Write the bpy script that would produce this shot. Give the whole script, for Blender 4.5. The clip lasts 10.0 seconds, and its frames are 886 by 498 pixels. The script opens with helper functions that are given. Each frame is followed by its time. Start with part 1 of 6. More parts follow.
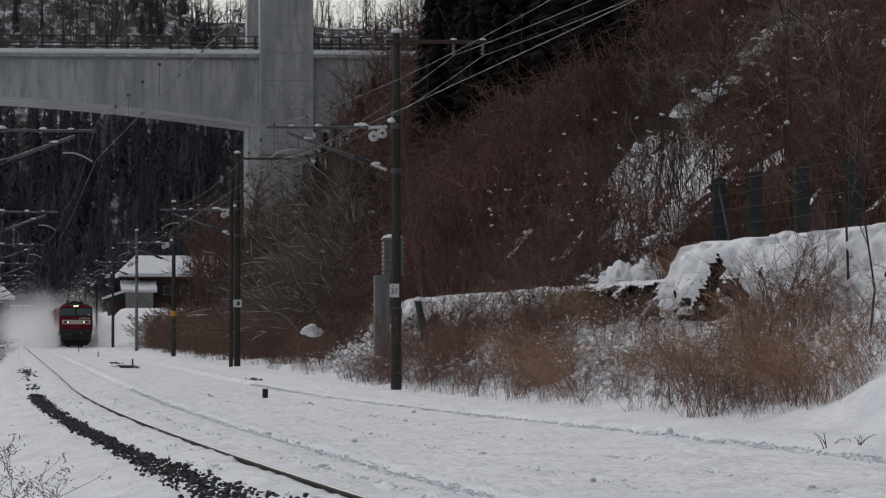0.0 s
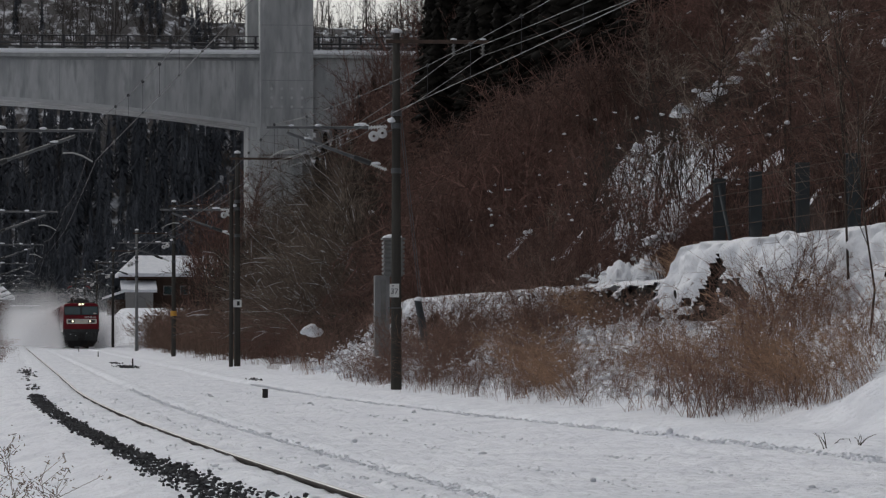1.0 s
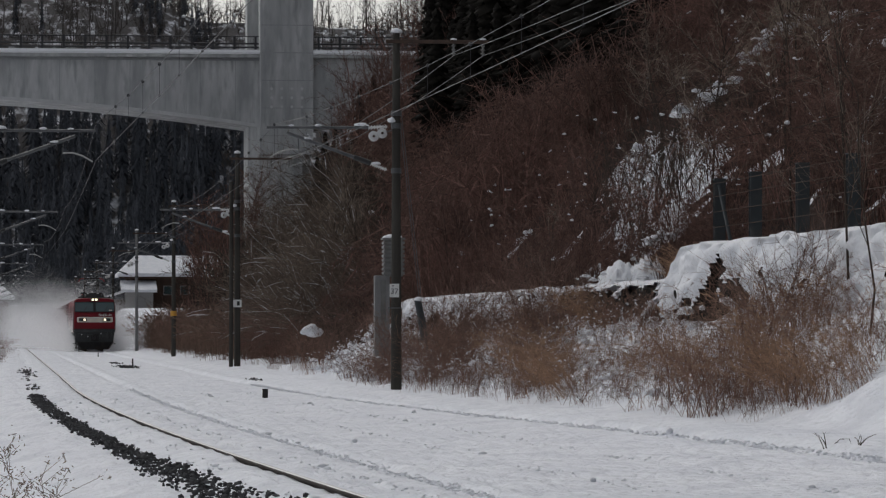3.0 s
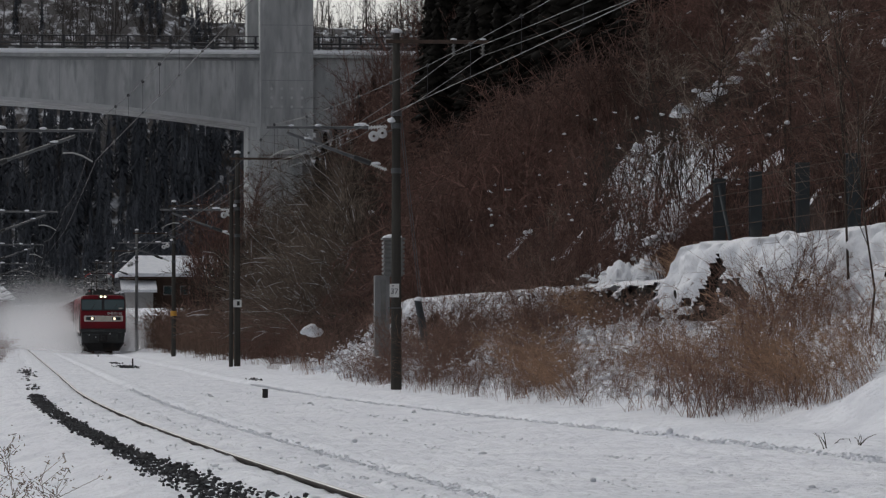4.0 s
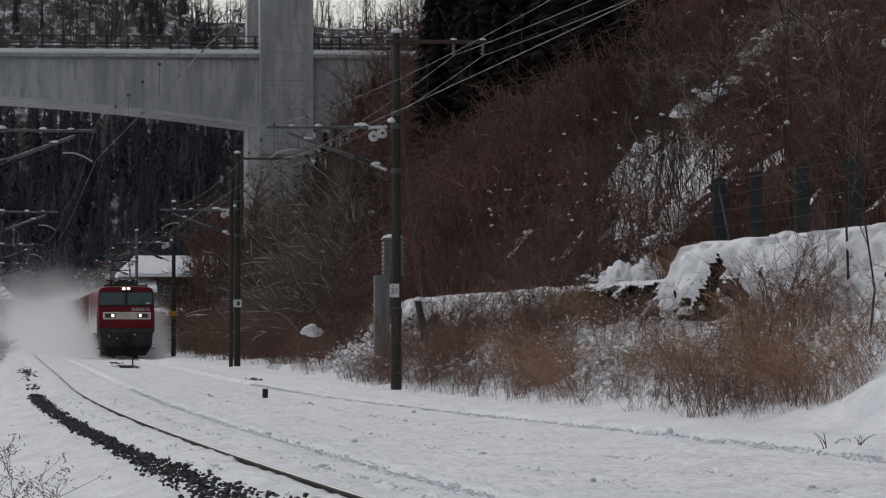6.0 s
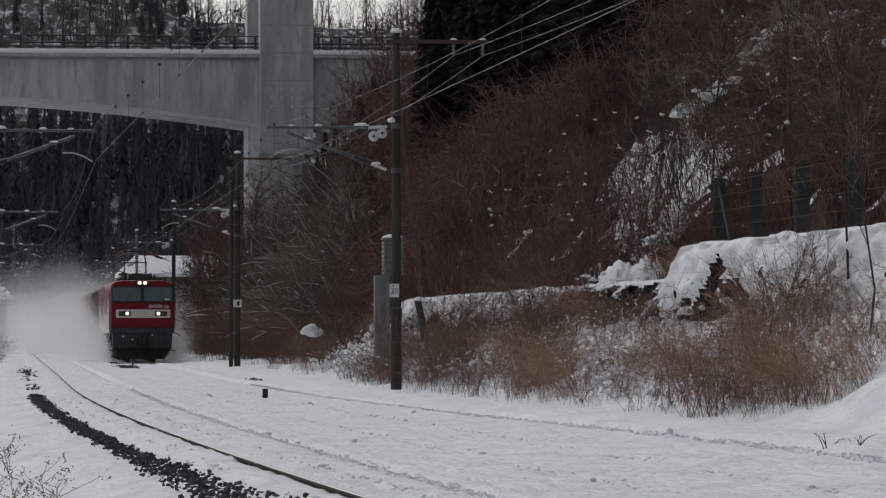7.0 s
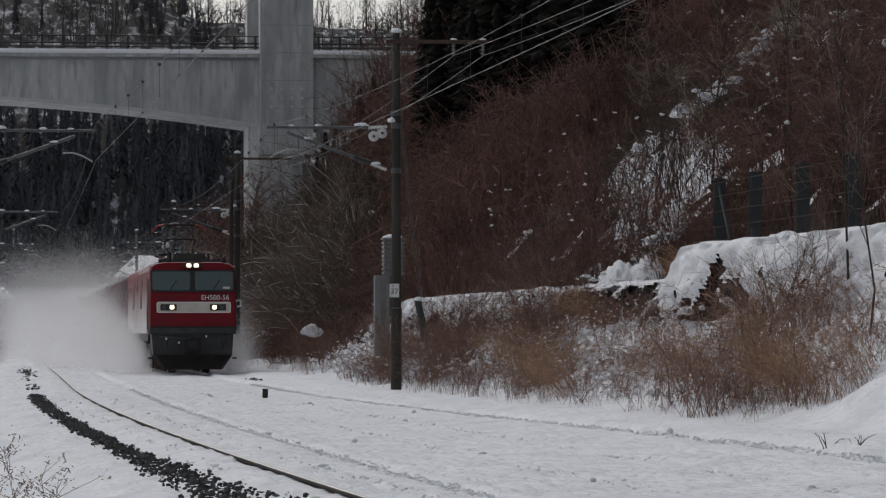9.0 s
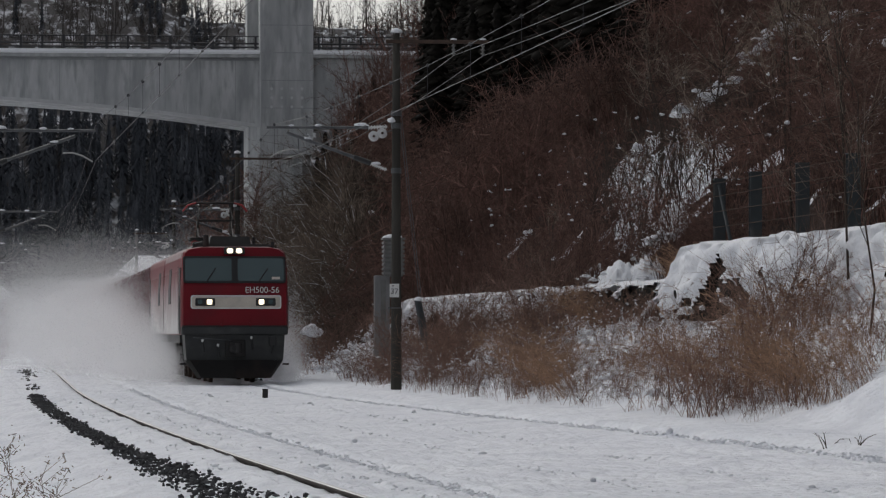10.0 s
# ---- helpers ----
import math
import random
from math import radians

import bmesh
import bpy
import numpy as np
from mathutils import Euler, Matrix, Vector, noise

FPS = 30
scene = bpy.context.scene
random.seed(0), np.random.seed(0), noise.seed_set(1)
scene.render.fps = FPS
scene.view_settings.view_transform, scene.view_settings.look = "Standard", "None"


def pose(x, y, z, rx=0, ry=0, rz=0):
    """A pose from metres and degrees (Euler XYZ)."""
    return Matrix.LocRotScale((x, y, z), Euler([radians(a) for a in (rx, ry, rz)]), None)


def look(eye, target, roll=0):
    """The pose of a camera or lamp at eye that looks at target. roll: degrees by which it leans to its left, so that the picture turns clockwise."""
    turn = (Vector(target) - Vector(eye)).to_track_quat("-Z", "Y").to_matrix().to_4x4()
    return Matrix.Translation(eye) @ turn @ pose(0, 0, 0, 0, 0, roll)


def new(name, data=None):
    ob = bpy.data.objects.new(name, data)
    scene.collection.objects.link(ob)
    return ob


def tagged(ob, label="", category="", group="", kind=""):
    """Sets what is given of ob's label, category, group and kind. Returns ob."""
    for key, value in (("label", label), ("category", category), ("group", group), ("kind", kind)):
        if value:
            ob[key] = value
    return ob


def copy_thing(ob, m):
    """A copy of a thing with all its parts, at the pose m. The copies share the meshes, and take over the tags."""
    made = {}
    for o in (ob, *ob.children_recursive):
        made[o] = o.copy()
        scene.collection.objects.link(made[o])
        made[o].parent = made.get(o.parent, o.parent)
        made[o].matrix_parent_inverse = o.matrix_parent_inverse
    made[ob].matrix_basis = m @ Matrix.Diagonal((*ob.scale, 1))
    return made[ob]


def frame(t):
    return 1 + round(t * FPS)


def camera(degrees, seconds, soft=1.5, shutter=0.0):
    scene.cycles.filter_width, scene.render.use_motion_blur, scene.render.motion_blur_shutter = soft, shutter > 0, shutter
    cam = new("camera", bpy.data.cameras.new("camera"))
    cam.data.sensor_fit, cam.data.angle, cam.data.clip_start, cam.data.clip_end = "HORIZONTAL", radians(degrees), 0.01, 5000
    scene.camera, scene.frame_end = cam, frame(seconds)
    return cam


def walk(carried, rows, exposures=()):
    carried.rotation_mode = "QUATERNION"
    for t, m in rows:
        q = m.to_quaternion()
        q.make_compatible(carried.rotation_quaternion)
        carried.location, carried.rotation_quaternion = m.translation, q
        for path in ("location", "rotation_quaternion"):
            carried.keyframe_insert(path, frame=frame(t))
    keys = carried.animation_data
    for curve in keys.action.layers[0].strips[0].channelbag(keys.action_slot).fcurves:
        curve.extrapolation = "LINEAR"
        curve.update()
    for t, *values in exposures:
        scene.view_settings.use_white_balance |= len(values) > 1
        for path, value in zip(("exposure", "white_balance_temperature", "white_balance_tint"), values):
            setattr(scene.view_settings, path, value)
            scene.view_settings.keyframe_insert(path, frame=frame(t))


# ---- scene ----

# ---------------------------------------------------------------- camera
# x: across the line, to the right; y: along the line, away; z: up from the rail head
EYE = Vector((0.0, 0.0, 1.37))
YAW, TILT = radians(5.9), radians(1.108)
cam = camera(11.94, 10.0, soft=1.25)
aim = EYE + Vector((math.sin(YAW), math.cos(YAW), math.tan(TILT))) * 100
walk(cam, [(0, look(EYE, aim)), (10, look(EYE, aim))], exposures=[(0, 0.0), (10, 0.0)])

# ---------------------------------------------------------------- light
world = bpy.data.worlds.new("sky")
scene.world = world
world.use_nodes = True
wn = world.node_tree
wn.nodes.clear()
sky = wn.nodes.new("ShaderNodeTexSky")
sky.sky_type, sky.sun_disc = "NISHITA", False
sky.sun_elevation, sky.sun_rotation = radians(46), radians(-25)
sky.air_density, sky.dust_density = 1.0, 3.0
hsv = wn.nodes.new("ShaderNodeHueSaturation")
hsv.inputs["Saturation"].default_value = 0.24
bg = wn.nodes.new("ShaderNodeBackground")
bg.inputs["Strength"].default_value = 0.106
wo = wn.nodes.new("ShaderNodeOutputWorld")
wn.links.new(sky.outputs[0], hsv.inputs["Color"])
wn.links.new(hsv.outputs[0], bg.inputs["Color"])
wn.links.new(bg.outputs[0], wo.inputs["Surface"])
sun = new("sun", bpy.data.lights.new("sun", "SUN"))
sun.data.energy, sun.data.angle, sun.data.color = 0.2, radians(40), (1.0, 0.95, 0.9)
sun.matrix_world = look((0, 0, 0), (0.29, -0.63, -0.72))


# ---------------------------------------------------------------- materials
def material(name, color, color2=None, rough=0.8, metal=0.0, scale=4.0, fine=40.0, bump=0.2, depth=0.01,
             stretch=(1, 1, 1), island=0.0, gloss=0.5, mix=(0.35, 0.7), dirt_shade=None, dirt_shade_scale=0.7, coords="Object"):
    """Two scales of noise between two colours, a third for stains and painted shade, and a fine relief."""
    m = bpy.data.materials.new(name)
    m.use_nodes = True
    nt = m.node_tree
    b = nt.nodes["Principled BSDF"]
    b.inputs["Roughness"].default_value, b.inputs["Metallic"].default_value = rough, metal
    b.inputs["Specular IOR Level"].default_value = gloss
    co = nt.nodes.new("ShaderNodeTexCoord")
    mp = nt.nodes.new("ShaderNodeMapping")
    mp.inputs["Scale"].default_value = stretch
    nt.links.new(co.outputs[coords], mp.inputs["Vector"])

    def noise_tex(s, detail):
        n = nt.nodes.new("ShaderNodeTexNoise")
        n.inputs["Scale"].default_value, n.inputs["Detail"].default_value = s, detail
        nt.links.new(mp.outputs[0], n.inputs["Vector"])
        return n

    def blend(fac, ca, cb, low, high):
        r = nt.nodes.new("ShaderNodeMapRange")
        r.inputs["From Min"].default_value, r.inputs["From Max"].default_value = low, high
        nt.links.new(fac, r.inputs["Value"])
        x = nt.nodes.new("ShaderNodeMix")
        x.data_type = "RGBA"
        nt.links.new(r.outputs[0], x.inputs["Factor"])
        for socket, c in ((x.inputs["A"], ca), (x.inputs["B"], cb)):
            if isinstance(c, tuple):
                socket.default_value = (*c, 1)
            else:
                nt.links.new(c, socket)
        return x.outputs["Result"]

    big, small = noise_tex(scale, 5), noise_tex(fine, 4)
    out = blend(big.outputs["Fac"], color, color2 or tuple(c * 0.8 for c in color), *mix)
    out = blend(small.outputs["Fac"], out, tuple(c * 0.75 for c in color), 0.45, 0.95)
    if dirt_shade:
        out = blend(noise_tex(dirt_shade_scale, 6).outputs["Fac"], out, dirt_shade, 0.5, 0.72)
    if island:
        geo = nt.nodes.new("ShaderNodeNewGeometry")
        v = nt.nodes.new("ShaderNodeHueSaturation")
        r = nt.nodes.new("ShaderNodeMapRange")
        r.inputs["To Min"].default_value, r.inputs["To Max"].default_value = 1 - island, 1 + island
        nt.links.new(geo.outputs["Random Per Island"], r.inputs["Value"])
        nt.links.new(r.outputs[0], v.inputs["Value"])
        nt.links.new(out, v.inputs["Color"])
        out = v.outputs[0]
    nt.links.new(out, b.inputs["Base Color"])
    if bump:
        bp = nt.nodes.new("ShaderNodeBump")
        bp.inputs["Strength"].default_value, bp.inputs["Distance"].default_value = bump, depth
        nt.links.new(small.outputs["Fac"], bp.inputs["Height"])
        nt.links.new(bp.outputs[0], b.inputs["Normal"])
    return m


def glow(name, color, strength):
    m = bpy.data.materials.new(name)
    m.use_nodes = True
    b = m.node_tree.nodes["Principled BSDF"]
    b.inputs["Base Color"].default_value = (*color, 1)
    b.inputs["Emission Color"].default_value, b.inputs["Emission Strength"].default_value = (*color, 1), strength
    return m


# the greyer third tone paints the shading of ripples into the snow
SNOW = material("snow", (0.82, 0.84, 0.88), (0.745, 0.765, 0.815), rough=0.75, scale=0.6, fine=7, bump=1.0, depth=0.11, stretch=(1, 0.5, 1), dirt_shade=(0.64, 0.66, 0.71), dirt_shade_scale=1.4, gloss=0.3)
SNOW_CLUMP = material("lying_snow", (0.82, 0.83, 0.86), (0.72, 0.74, 0.78), rough=0.8, scale=1.5, fine=12, bump=0.4, depth=0.04, gloss=0.3)
# whiter copy of the lying snow; the stronger light is put into its colour
LIT_SNOW = material("lit_deck_snow", (0.93, 0.94, 0.96), (0.88, 0.89, 0.92), rough=0.8, scale=1.5, fine=12, bump=0.2, depth=0.03, gloss=0.3)
RAIL_SIDE = material("rail_side", (0.052, 0.043, 0.038), (0.030, 0.026, 0.024), rough=0.85, scale=5, fine=60, gloss=0.1)
STEEL = material("rail_steel", (0.62, 0.61, 0.60), (0.48, 0.47, 0.46), rough=0.4, metal=0.4, scale=3, fine=30, bump=0.05)
RUST = material("rusty_steel", (0.10, 0.07, 0.055), (0.06, 0.045, 0.04), rough=0.85, scale=5, fine=60, gloss=0.1)
BALLAST = material("ballast", (0.075, 0.075, 0.078), (0.04, 0.04, 0.042), rough=0.9, scale=6, fine=50, island=0.45, gloss=0.1)
CONCRETE = material("concrete", (0.53, 0.54, 0.54), (0.33, 0.34, 0.345), mix=(0.38, 0.64), rough=0.85, scale=0.75, fine=5.0, bump=0.15,
                    stretch=(1, 1, 0.22), dirt_shade=(0.30, 0.31, 0.31), dirt_shade_scale=1.9)
CONCRETE_PALE = material("pale_concrete", (0.58, 0.59, 0.59), (0.46, 0.47, 0.475), rough=0.85, scale=0.6, fine=4, bump=0.1)
# darker concrete; its tone stands for the shadow in recessed joints
JOINT = material("darkened_joint", (0.36, 0.37, 0.375), (0.28, 0.29, 0.295), rough=0.9, scale=0.9, fine=6, bump=0.1)
# needles paled and blued: the valley's haze is put into their colour
FAR_NEEDLE = material("hazed_needles", (0.078, 0.084, 0.097), (0.056, 0.061, 0.071), rough=0.95, scale=0.06, fine=2, bump=0, island=0.10, gloss=0.05, dirt_shade=(0.15, 0.16, 0.18), dirt_shade_scale=0.16)
FAR_HILL = material("far_undergrowth", (0.075, 0.070, 0.070), (0.050, 0.048, 0.050), rough=0.95, scale=0.3, fine=1.5, bump=0.5, depth=0.4, stretch=(1, 0.2, 1), dirt_shade=(0.62, 0.64, 0.68), dirt_shade_scale=0.5, gloss=0.1)
RAILING = material("railing_paint", (0.035, 0.035, 0.04), rough=0.6, scale=2, fine=20)
POLE_DARK = material("dark_pole", (0.066, 0.061, 0.054), (0.036, 0.034, 0.031), rough=0.85, scale=1.5, fine=25, stretch=(1, 1, 0.25), dirt_shade=(0.09, 0.085, 0.075), dirt_shade_scale=1.2, gloss=0.1)
GASKET_DARK = material("dark_sleeve", (0.02, 0.02, 0.021), (0.013, 0.013, 0.014), rough=0.6, scale=4, fine=40, bump=0)
POLE_GREY = material("concrete_pole", (0.20, 0.20, 0.20), (0.14, 0.14, 0.14), rough=0.85, scale=1.5, fine=25, stretch=(1, 1, 0.25))
GALV = material("galvanised_tube", (0.115, 0.118, 0.123), (0.07, 0.073, 0.077), rough=0.5, metal=0.5, scale=3, fine=30, bump=0.05)
PAINTED = material("pale_painted_tube", (0.36, 0.36, 0.35), (0.26, 0.26, 0.255), rough=0.5, scale=3, fine=30, bump=0.05)
PORCELAIN = material("porcelain", (0.70, 0.70, 0.70), (0.55, 0.55, 0.55), rough=0.25, scale=8, fine=40, bump=0)
WIRE = material("wire", (0.10, 0.10, 0.104), (0.06, 0.06, 0.064), rough=0.6, metal=0.2, scale=2, fine=10, bump=0)
TWIG = material("brown_twigs", (0.190, 0.108, 0.089), (0.086, 0.055, 0.046), mix=(0.38, 0.62), rough=0.9, scale=0.28, fine=3, bump=0, island=0.5, gloss=0.1)
TWIG_GREY = material("grey_twigs", (0.28, 0.225, 0.18), (0.17, 0.135, 0.11), rough=0.9, scale=0.3, fine=3, bump=0, island=0.45, gloss=0.1)
REED = material("dry_reed", (0.43, 0.28, 0.19), (0.30, 0.19, 0.13), rough=0.85, scale=0.5, fine=4, bump=0, island=0.4, gloss=0.1)
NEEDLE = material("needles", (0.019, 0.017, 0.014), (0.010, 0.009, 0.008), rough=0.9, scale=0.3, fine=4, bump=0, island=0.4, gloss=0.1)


LITTER = material("leaf_litter", (0.045, 0.024, 0.018), (0.022, 0.013, 0.011), rough=0.95, scale=0.5, fine=6, bump=1.0, depth=0.3, gloss=0.1)
EARTH = material("dark_earth_wall", (0.026, 0.022, 0.019), (0.012, 0.010, 0.009), rough=0.95, scale=1.2, fine=9, bump=0.8, depth=0.06, dirt_shade=(0.05, 0.036, 0.028), dirt_shade_scale=2, gloss=0.1)
FENCE = material("green_grey_post", (0.031, 0.040, 0.045), (0.021, 0.027, 0.031), rough=0.55, scale=2, fine=30, dirt_shade=(0.07, 0.065, 0.06), dirt_shade_scale=2)
BARK = material("bark", (0.075, 0.058, 0.048), (0.045, 0.036, 0.031), rough=0.9, scale=3, fine=30, bump=0.4, stretch=(1, 1, 0.3), gloss=0.1)
YELLOW = material("yellow_band", (0.55, 0.27, 0.03), (0.45, 0.22, 0.03), rough=0.6, scale=5, fine=30)
SIGN = material("white_plate", (0.72, 0.72, 0.71), (0.62, 0.62, 0.6), rough=0.5, scale=6, fine=40, bump=0)
INK = material("black_ink", (0.015, 0.015, 0.015), rough=0.6, scale=6, fine=40, bump=0)
CABINET = material("grey_cabinet", (0.17, 0.17, 0.165), (0.12, 0.12, 0.117), rough=0.6, scale=2, fine=30, dirt_shade=(0.10, 0.09, 0.08), dirt_shade_scale=3)
BOARDS = material("brown_boards", (0.085, 0.055, 0.042), (0.055, 0.038, 0.03), rough=0.85, scale=1, fine=14, stretch=(1, 1, 0.2), gloss=0.1)
PLASTER = material("pale_plaster", (0.30, 0.29, 0.28), (0.24, 0.235, 0.23), rough=0.85, scale=0.7, fine=10)


# ---------------------------------------------------------------- mesh helpers
def mesh_arrays(name, verts, faces):
    """A mesh from arrays: verts n x 3, faces n x 3 or n x 4."""
    me = bpy.data.meshes.new(name)
    verts, faces = np.asarray(verts, np.float32), np.asarray(faces, np.int32)
    k = faces.shape[1]
    if k == 4:
        # quads that close to a point become triangles
        tri = faces[:, 2] == faces[:, 3]
        sizes = np.where(tri, 3, 4)
        flat = np.concatenate((faces[~tri].ravel(), faces[tri][:, :3].ravel())).astype(np.int32)
        sizes = np.concatenate((np.full((~tri).sum(), 4), np.full(tri.sum(), 3)))
    else:
        flat, sizes = faces.ravel(), np.full(len(faces), k)
    starts = np.concatenate(((0,), np.cumsum(sizes)[:-1])).astype(np.int32)
    me.vertices.add(len(verts))
    me.vertices.foreach_set("co", verts.ravel())
    me.loops.add(len(flat))
    me.loops.foreach_set("vertex_index", flat)
    me.polygons.add(len(faces))
    me.polygons.foreach_set("loop_start", starts)
    me.update(calc_edges=True)
    me.validate()
    return me


def smooth(me):
    me.polygons.foreach_set("use_smooth", np.ones(len(me.polygons), bool))
    return me


def array_thing(name, verts, faces, mat, parent=None, soft=True):
    me = mesh_arrays(name, verts, faces)
    if soft:
        smooth(me)
    me.materials.append(mat)
    ob = new(name, me)
    ob.parent = parent
    return ob


def part(name, bm, mat, parent=None, label="", soft=False):
    """Links a bmesh as one mesh object under a thing or a part."""
    me = bpy.data.meshes.new(name)
    bm.to_mesh(me)
    bm.free()
    if soft:
        smooth(me)
    me.materials.append(mat)
    ob = new(name, me)
    ob.parent = parent
    if label:
        tagged(ob, label)
    return ob


def thing(name, label, category, group="", kind="", at=(0, 0, 0)):
    ob = new(name)
    ob.empty_display_size = 0.2
    ob.location = at
    return tagged(ob, label, category, group, kind)


def box(bm, x0, x1, y0, y1, z0, z1, bevel=0.0):
    r = bmesh.ops.create_cube(bm, size=1, matrix=Matrix.Translation(((x0 + x1) / 2, (y0 + y1) / 2, (z0 + z1) / 2))
                              @ Matrix.Diagonal((x1 - x0, y1 - y0, z1 - z0, 1)))
    if bevel:
        edges = {e for v in r["verts"] for e in v.link_edges}
        bmesh.ops.bevel(bm, geom=list(edges), offset=bevel, segments=2, affect="EDGES", profile=0.5)
    return bm


def rod(bm, a, b, ra, rb=None, n=8):
    """A round bar between two points."""
    a, b = Vector(a), Vector(b)
    m = Matrix.Translation((a + b) / 2) @ (b - a).to_track_quat("Z", "Y").to_matrix().to_4x4()
    bmesh.ops.create_cone(bm, cap_ends=True, segments=n, radius1=ra, radius2=ra if rb is None else rb, depth=(b - a).length, matrix=m)
    return bm


def lathe(bm, profile, m=Matrix(), n=12):
    """Rings of (radius, height) joined about the z axis."""
    rings = []
    for r, h in profile:
        rings.append([bm.verts.new(m @ Vector((r * math.cos(2 * math.pi * i / n), r * math.sin(2 * math.pi * i / n), h))) for i in range(n)])
    for p, q in zip(rings, rings[1:]):
        for i in range(n):
            bm.faces.new((p[i], p[(i + 1) % n], q[(i + 1) % n], q[i]))
    bm.faces.new(rings[0][::-1])
    bm.faces.new(rings[-1])
    return bm


def prism(bm, outline, axis, a, b):
    """An outline of 2D points pushed along an axis from a to b ('x': points are y, z; 'y': x, z; 'z': x, y)."""
    def place(p, w):
        return {"x": (w, p[0], p[1]), "y": (p[0], w, p[1]), "z": (p[0], p[1], w)}[axis]
    lo, hi = [bm.verts.new(place(p, a)) for p in outline], [bm.verts.new(place(p, b)) for p in outline]
    bm.faces.new(lo)
    bm.faces.new(hi[::-1])
    for i in range(len(lo)):
        j = (i + 1) % len(lo)
        bm.faces.new((lo[i], hi[i], hi[j], lo[j]))
    bmesh.ops.recalc_face_normals(bm, faces=bm.faces[:])
    return bm


def strands(points, radii):
    """Three-sided twigs: points n x k x 3, radii n x k. Returns verts and quads."""
    n, k, _ = points.shape
    tan = np.gradient(points, axis=1)
    tan /= np.linalg.norm(tan, axis=2, keepdims=True) + 1e-9
    side = np.cross(tan, np.array((0.31, 0.52, 0.79)))
    side /= np.linalg.norm(side, axis=2, keepdims=True) + 1e-9
    up = np.cross(tan, side)
    rings = []
    for a in (0, 2.0944, 4.18879):
        rings.append(points + radii[..., None] * (side * math.cos(a) + up * math.sin(a)))
    v = np.stack(rings, axis=2).reshape(-1, 3)
    base = (np.arange(n)[:, None, None] * k + np.arange(k - 1)[None, :, None]) * 3
    j = np.arange(3)[None, None, :]
    f = np.stack((base + j, base + (j + 1) % 3, base + 3 + (j + 1) % 3, base + 3 + j), axis=-1).reshape(-1, 4)
    return v, f


def spikes(a, b, r):
    """Tapering three-sided twigs from a to b."""
    tan = b - a
    tan /= np.linalg.norm(tan, axis=1, keepdims=True) + 1e-9
    side = np.cross(tan, np.array((0.31, 0.52, 0.79)))
    side /= np.linalg.norm(side, axis=1, keepdims=True) + 1e-9
    up = np.cross(tan, side)
    r = r[:, None]
    v = np.stack((a + side * r, a + (-0.5 * side + 0.87 * up) * r, a + (-0.5 * side - 0.87 * up) * r, b), axis=1).reshape(-1, 3)
    i = np.arange(len(a))[:, None] * 4
    f = np.concatenate([np.concatenate((i + p, i + q, i + 3, i + 3), axis=1) for p, q in ((0, 1), (1, 2), (2, 0))])
    return v, f


def joined(lots):
    vs, fs, n = [], [], 0
    for v, f in lots:
        vs.append(v)
        fs.append(f + n)
        n += len(v)
    return np.concatenate(vs), np.concatenate(fs)


def scattered(protos, places, rng):
    """Copies of the protos at places (x, y, z, scale), each turned at random."""
    lots = []
    for x, y, z, s in places:
        v, f = protos[rng.integers(len(protos))]
        a = rng.uniform(0, 2 * math.pi)
        c, d = math.cos(a), math.sin(a)
        w = np.stack((v[:, 0] * c - v[:, 1] * d, v[:, 0] * d + v[:, 1] * c, v[:, 2]), axis=1) * s * (1, 1, rng.uniform(0.85, 1.15))
        lots.append((w + (x, y, z), f))
    return joined(lots)


def shrub(rng, height, spread, stems, twigs, droop=0.35, r0=0.02, base=0.25, thin=0.006):
    """Arched stems out of one foot, each with side twigs."""
    k = 4
    t = np.linspace(0, 1, k)
    az = rng.uniform(0, 2 * math.pi, stems)
    out = spread * np.sqrt(rng.uniform(0.02, 1, stems))
    h = height * rng.uniform(0.55, 1.05, stems)
    foot = rng.normal(0, base, (stems, 2))
    r = out[:, None] * t ** 1.4
    p = np.stack((foot[:, :1] + np.cos(az)[:, None] * r, foot[:, 1:] + np.sin(az)[:, None] * r,
                  h[:, None] * (t * (1 + droop) - droop * t ** 3 * (0.6 + out[:, None] / spread))), axis=2)
    p[:, 1:] += rng.normal(0, 0.04 * height, (stems, k - 1, 3)) * t[1:, None]
    lots = [strands(p, r0 * rng.uniform(0.6, 1.2, (stems, 1)) * (1 - 0.8 * t))]
    if twigs:
        n = stems * twigs
        i = np.repeat(np.arange(stems), twigs)
        u = rng.uniform(0.25, 1, n) * (k - 1.001)
        lo = u.astype(int)
        start = p[i, lo] + (p[i, lo + 1] - p[i, lo]) * (u - lo)[:, None]
        way = p[i, lo + 1] - p[i, lo]
        way /= np.linalg.norm(way, axis=1, keepdims=True)
        way = way * 0.7 + rng.normal(0, 0.55, (n, 3))
        size = height * rng.uniform(0.10, 0.30, n)[:, None]
        end = start + way * size + np.array((0, 0, -0.25 * droop)) * size
        lots.append(spikes(start, end, thin * rng.uniform(0.8, 1.5, n)))
    return joined(lots)


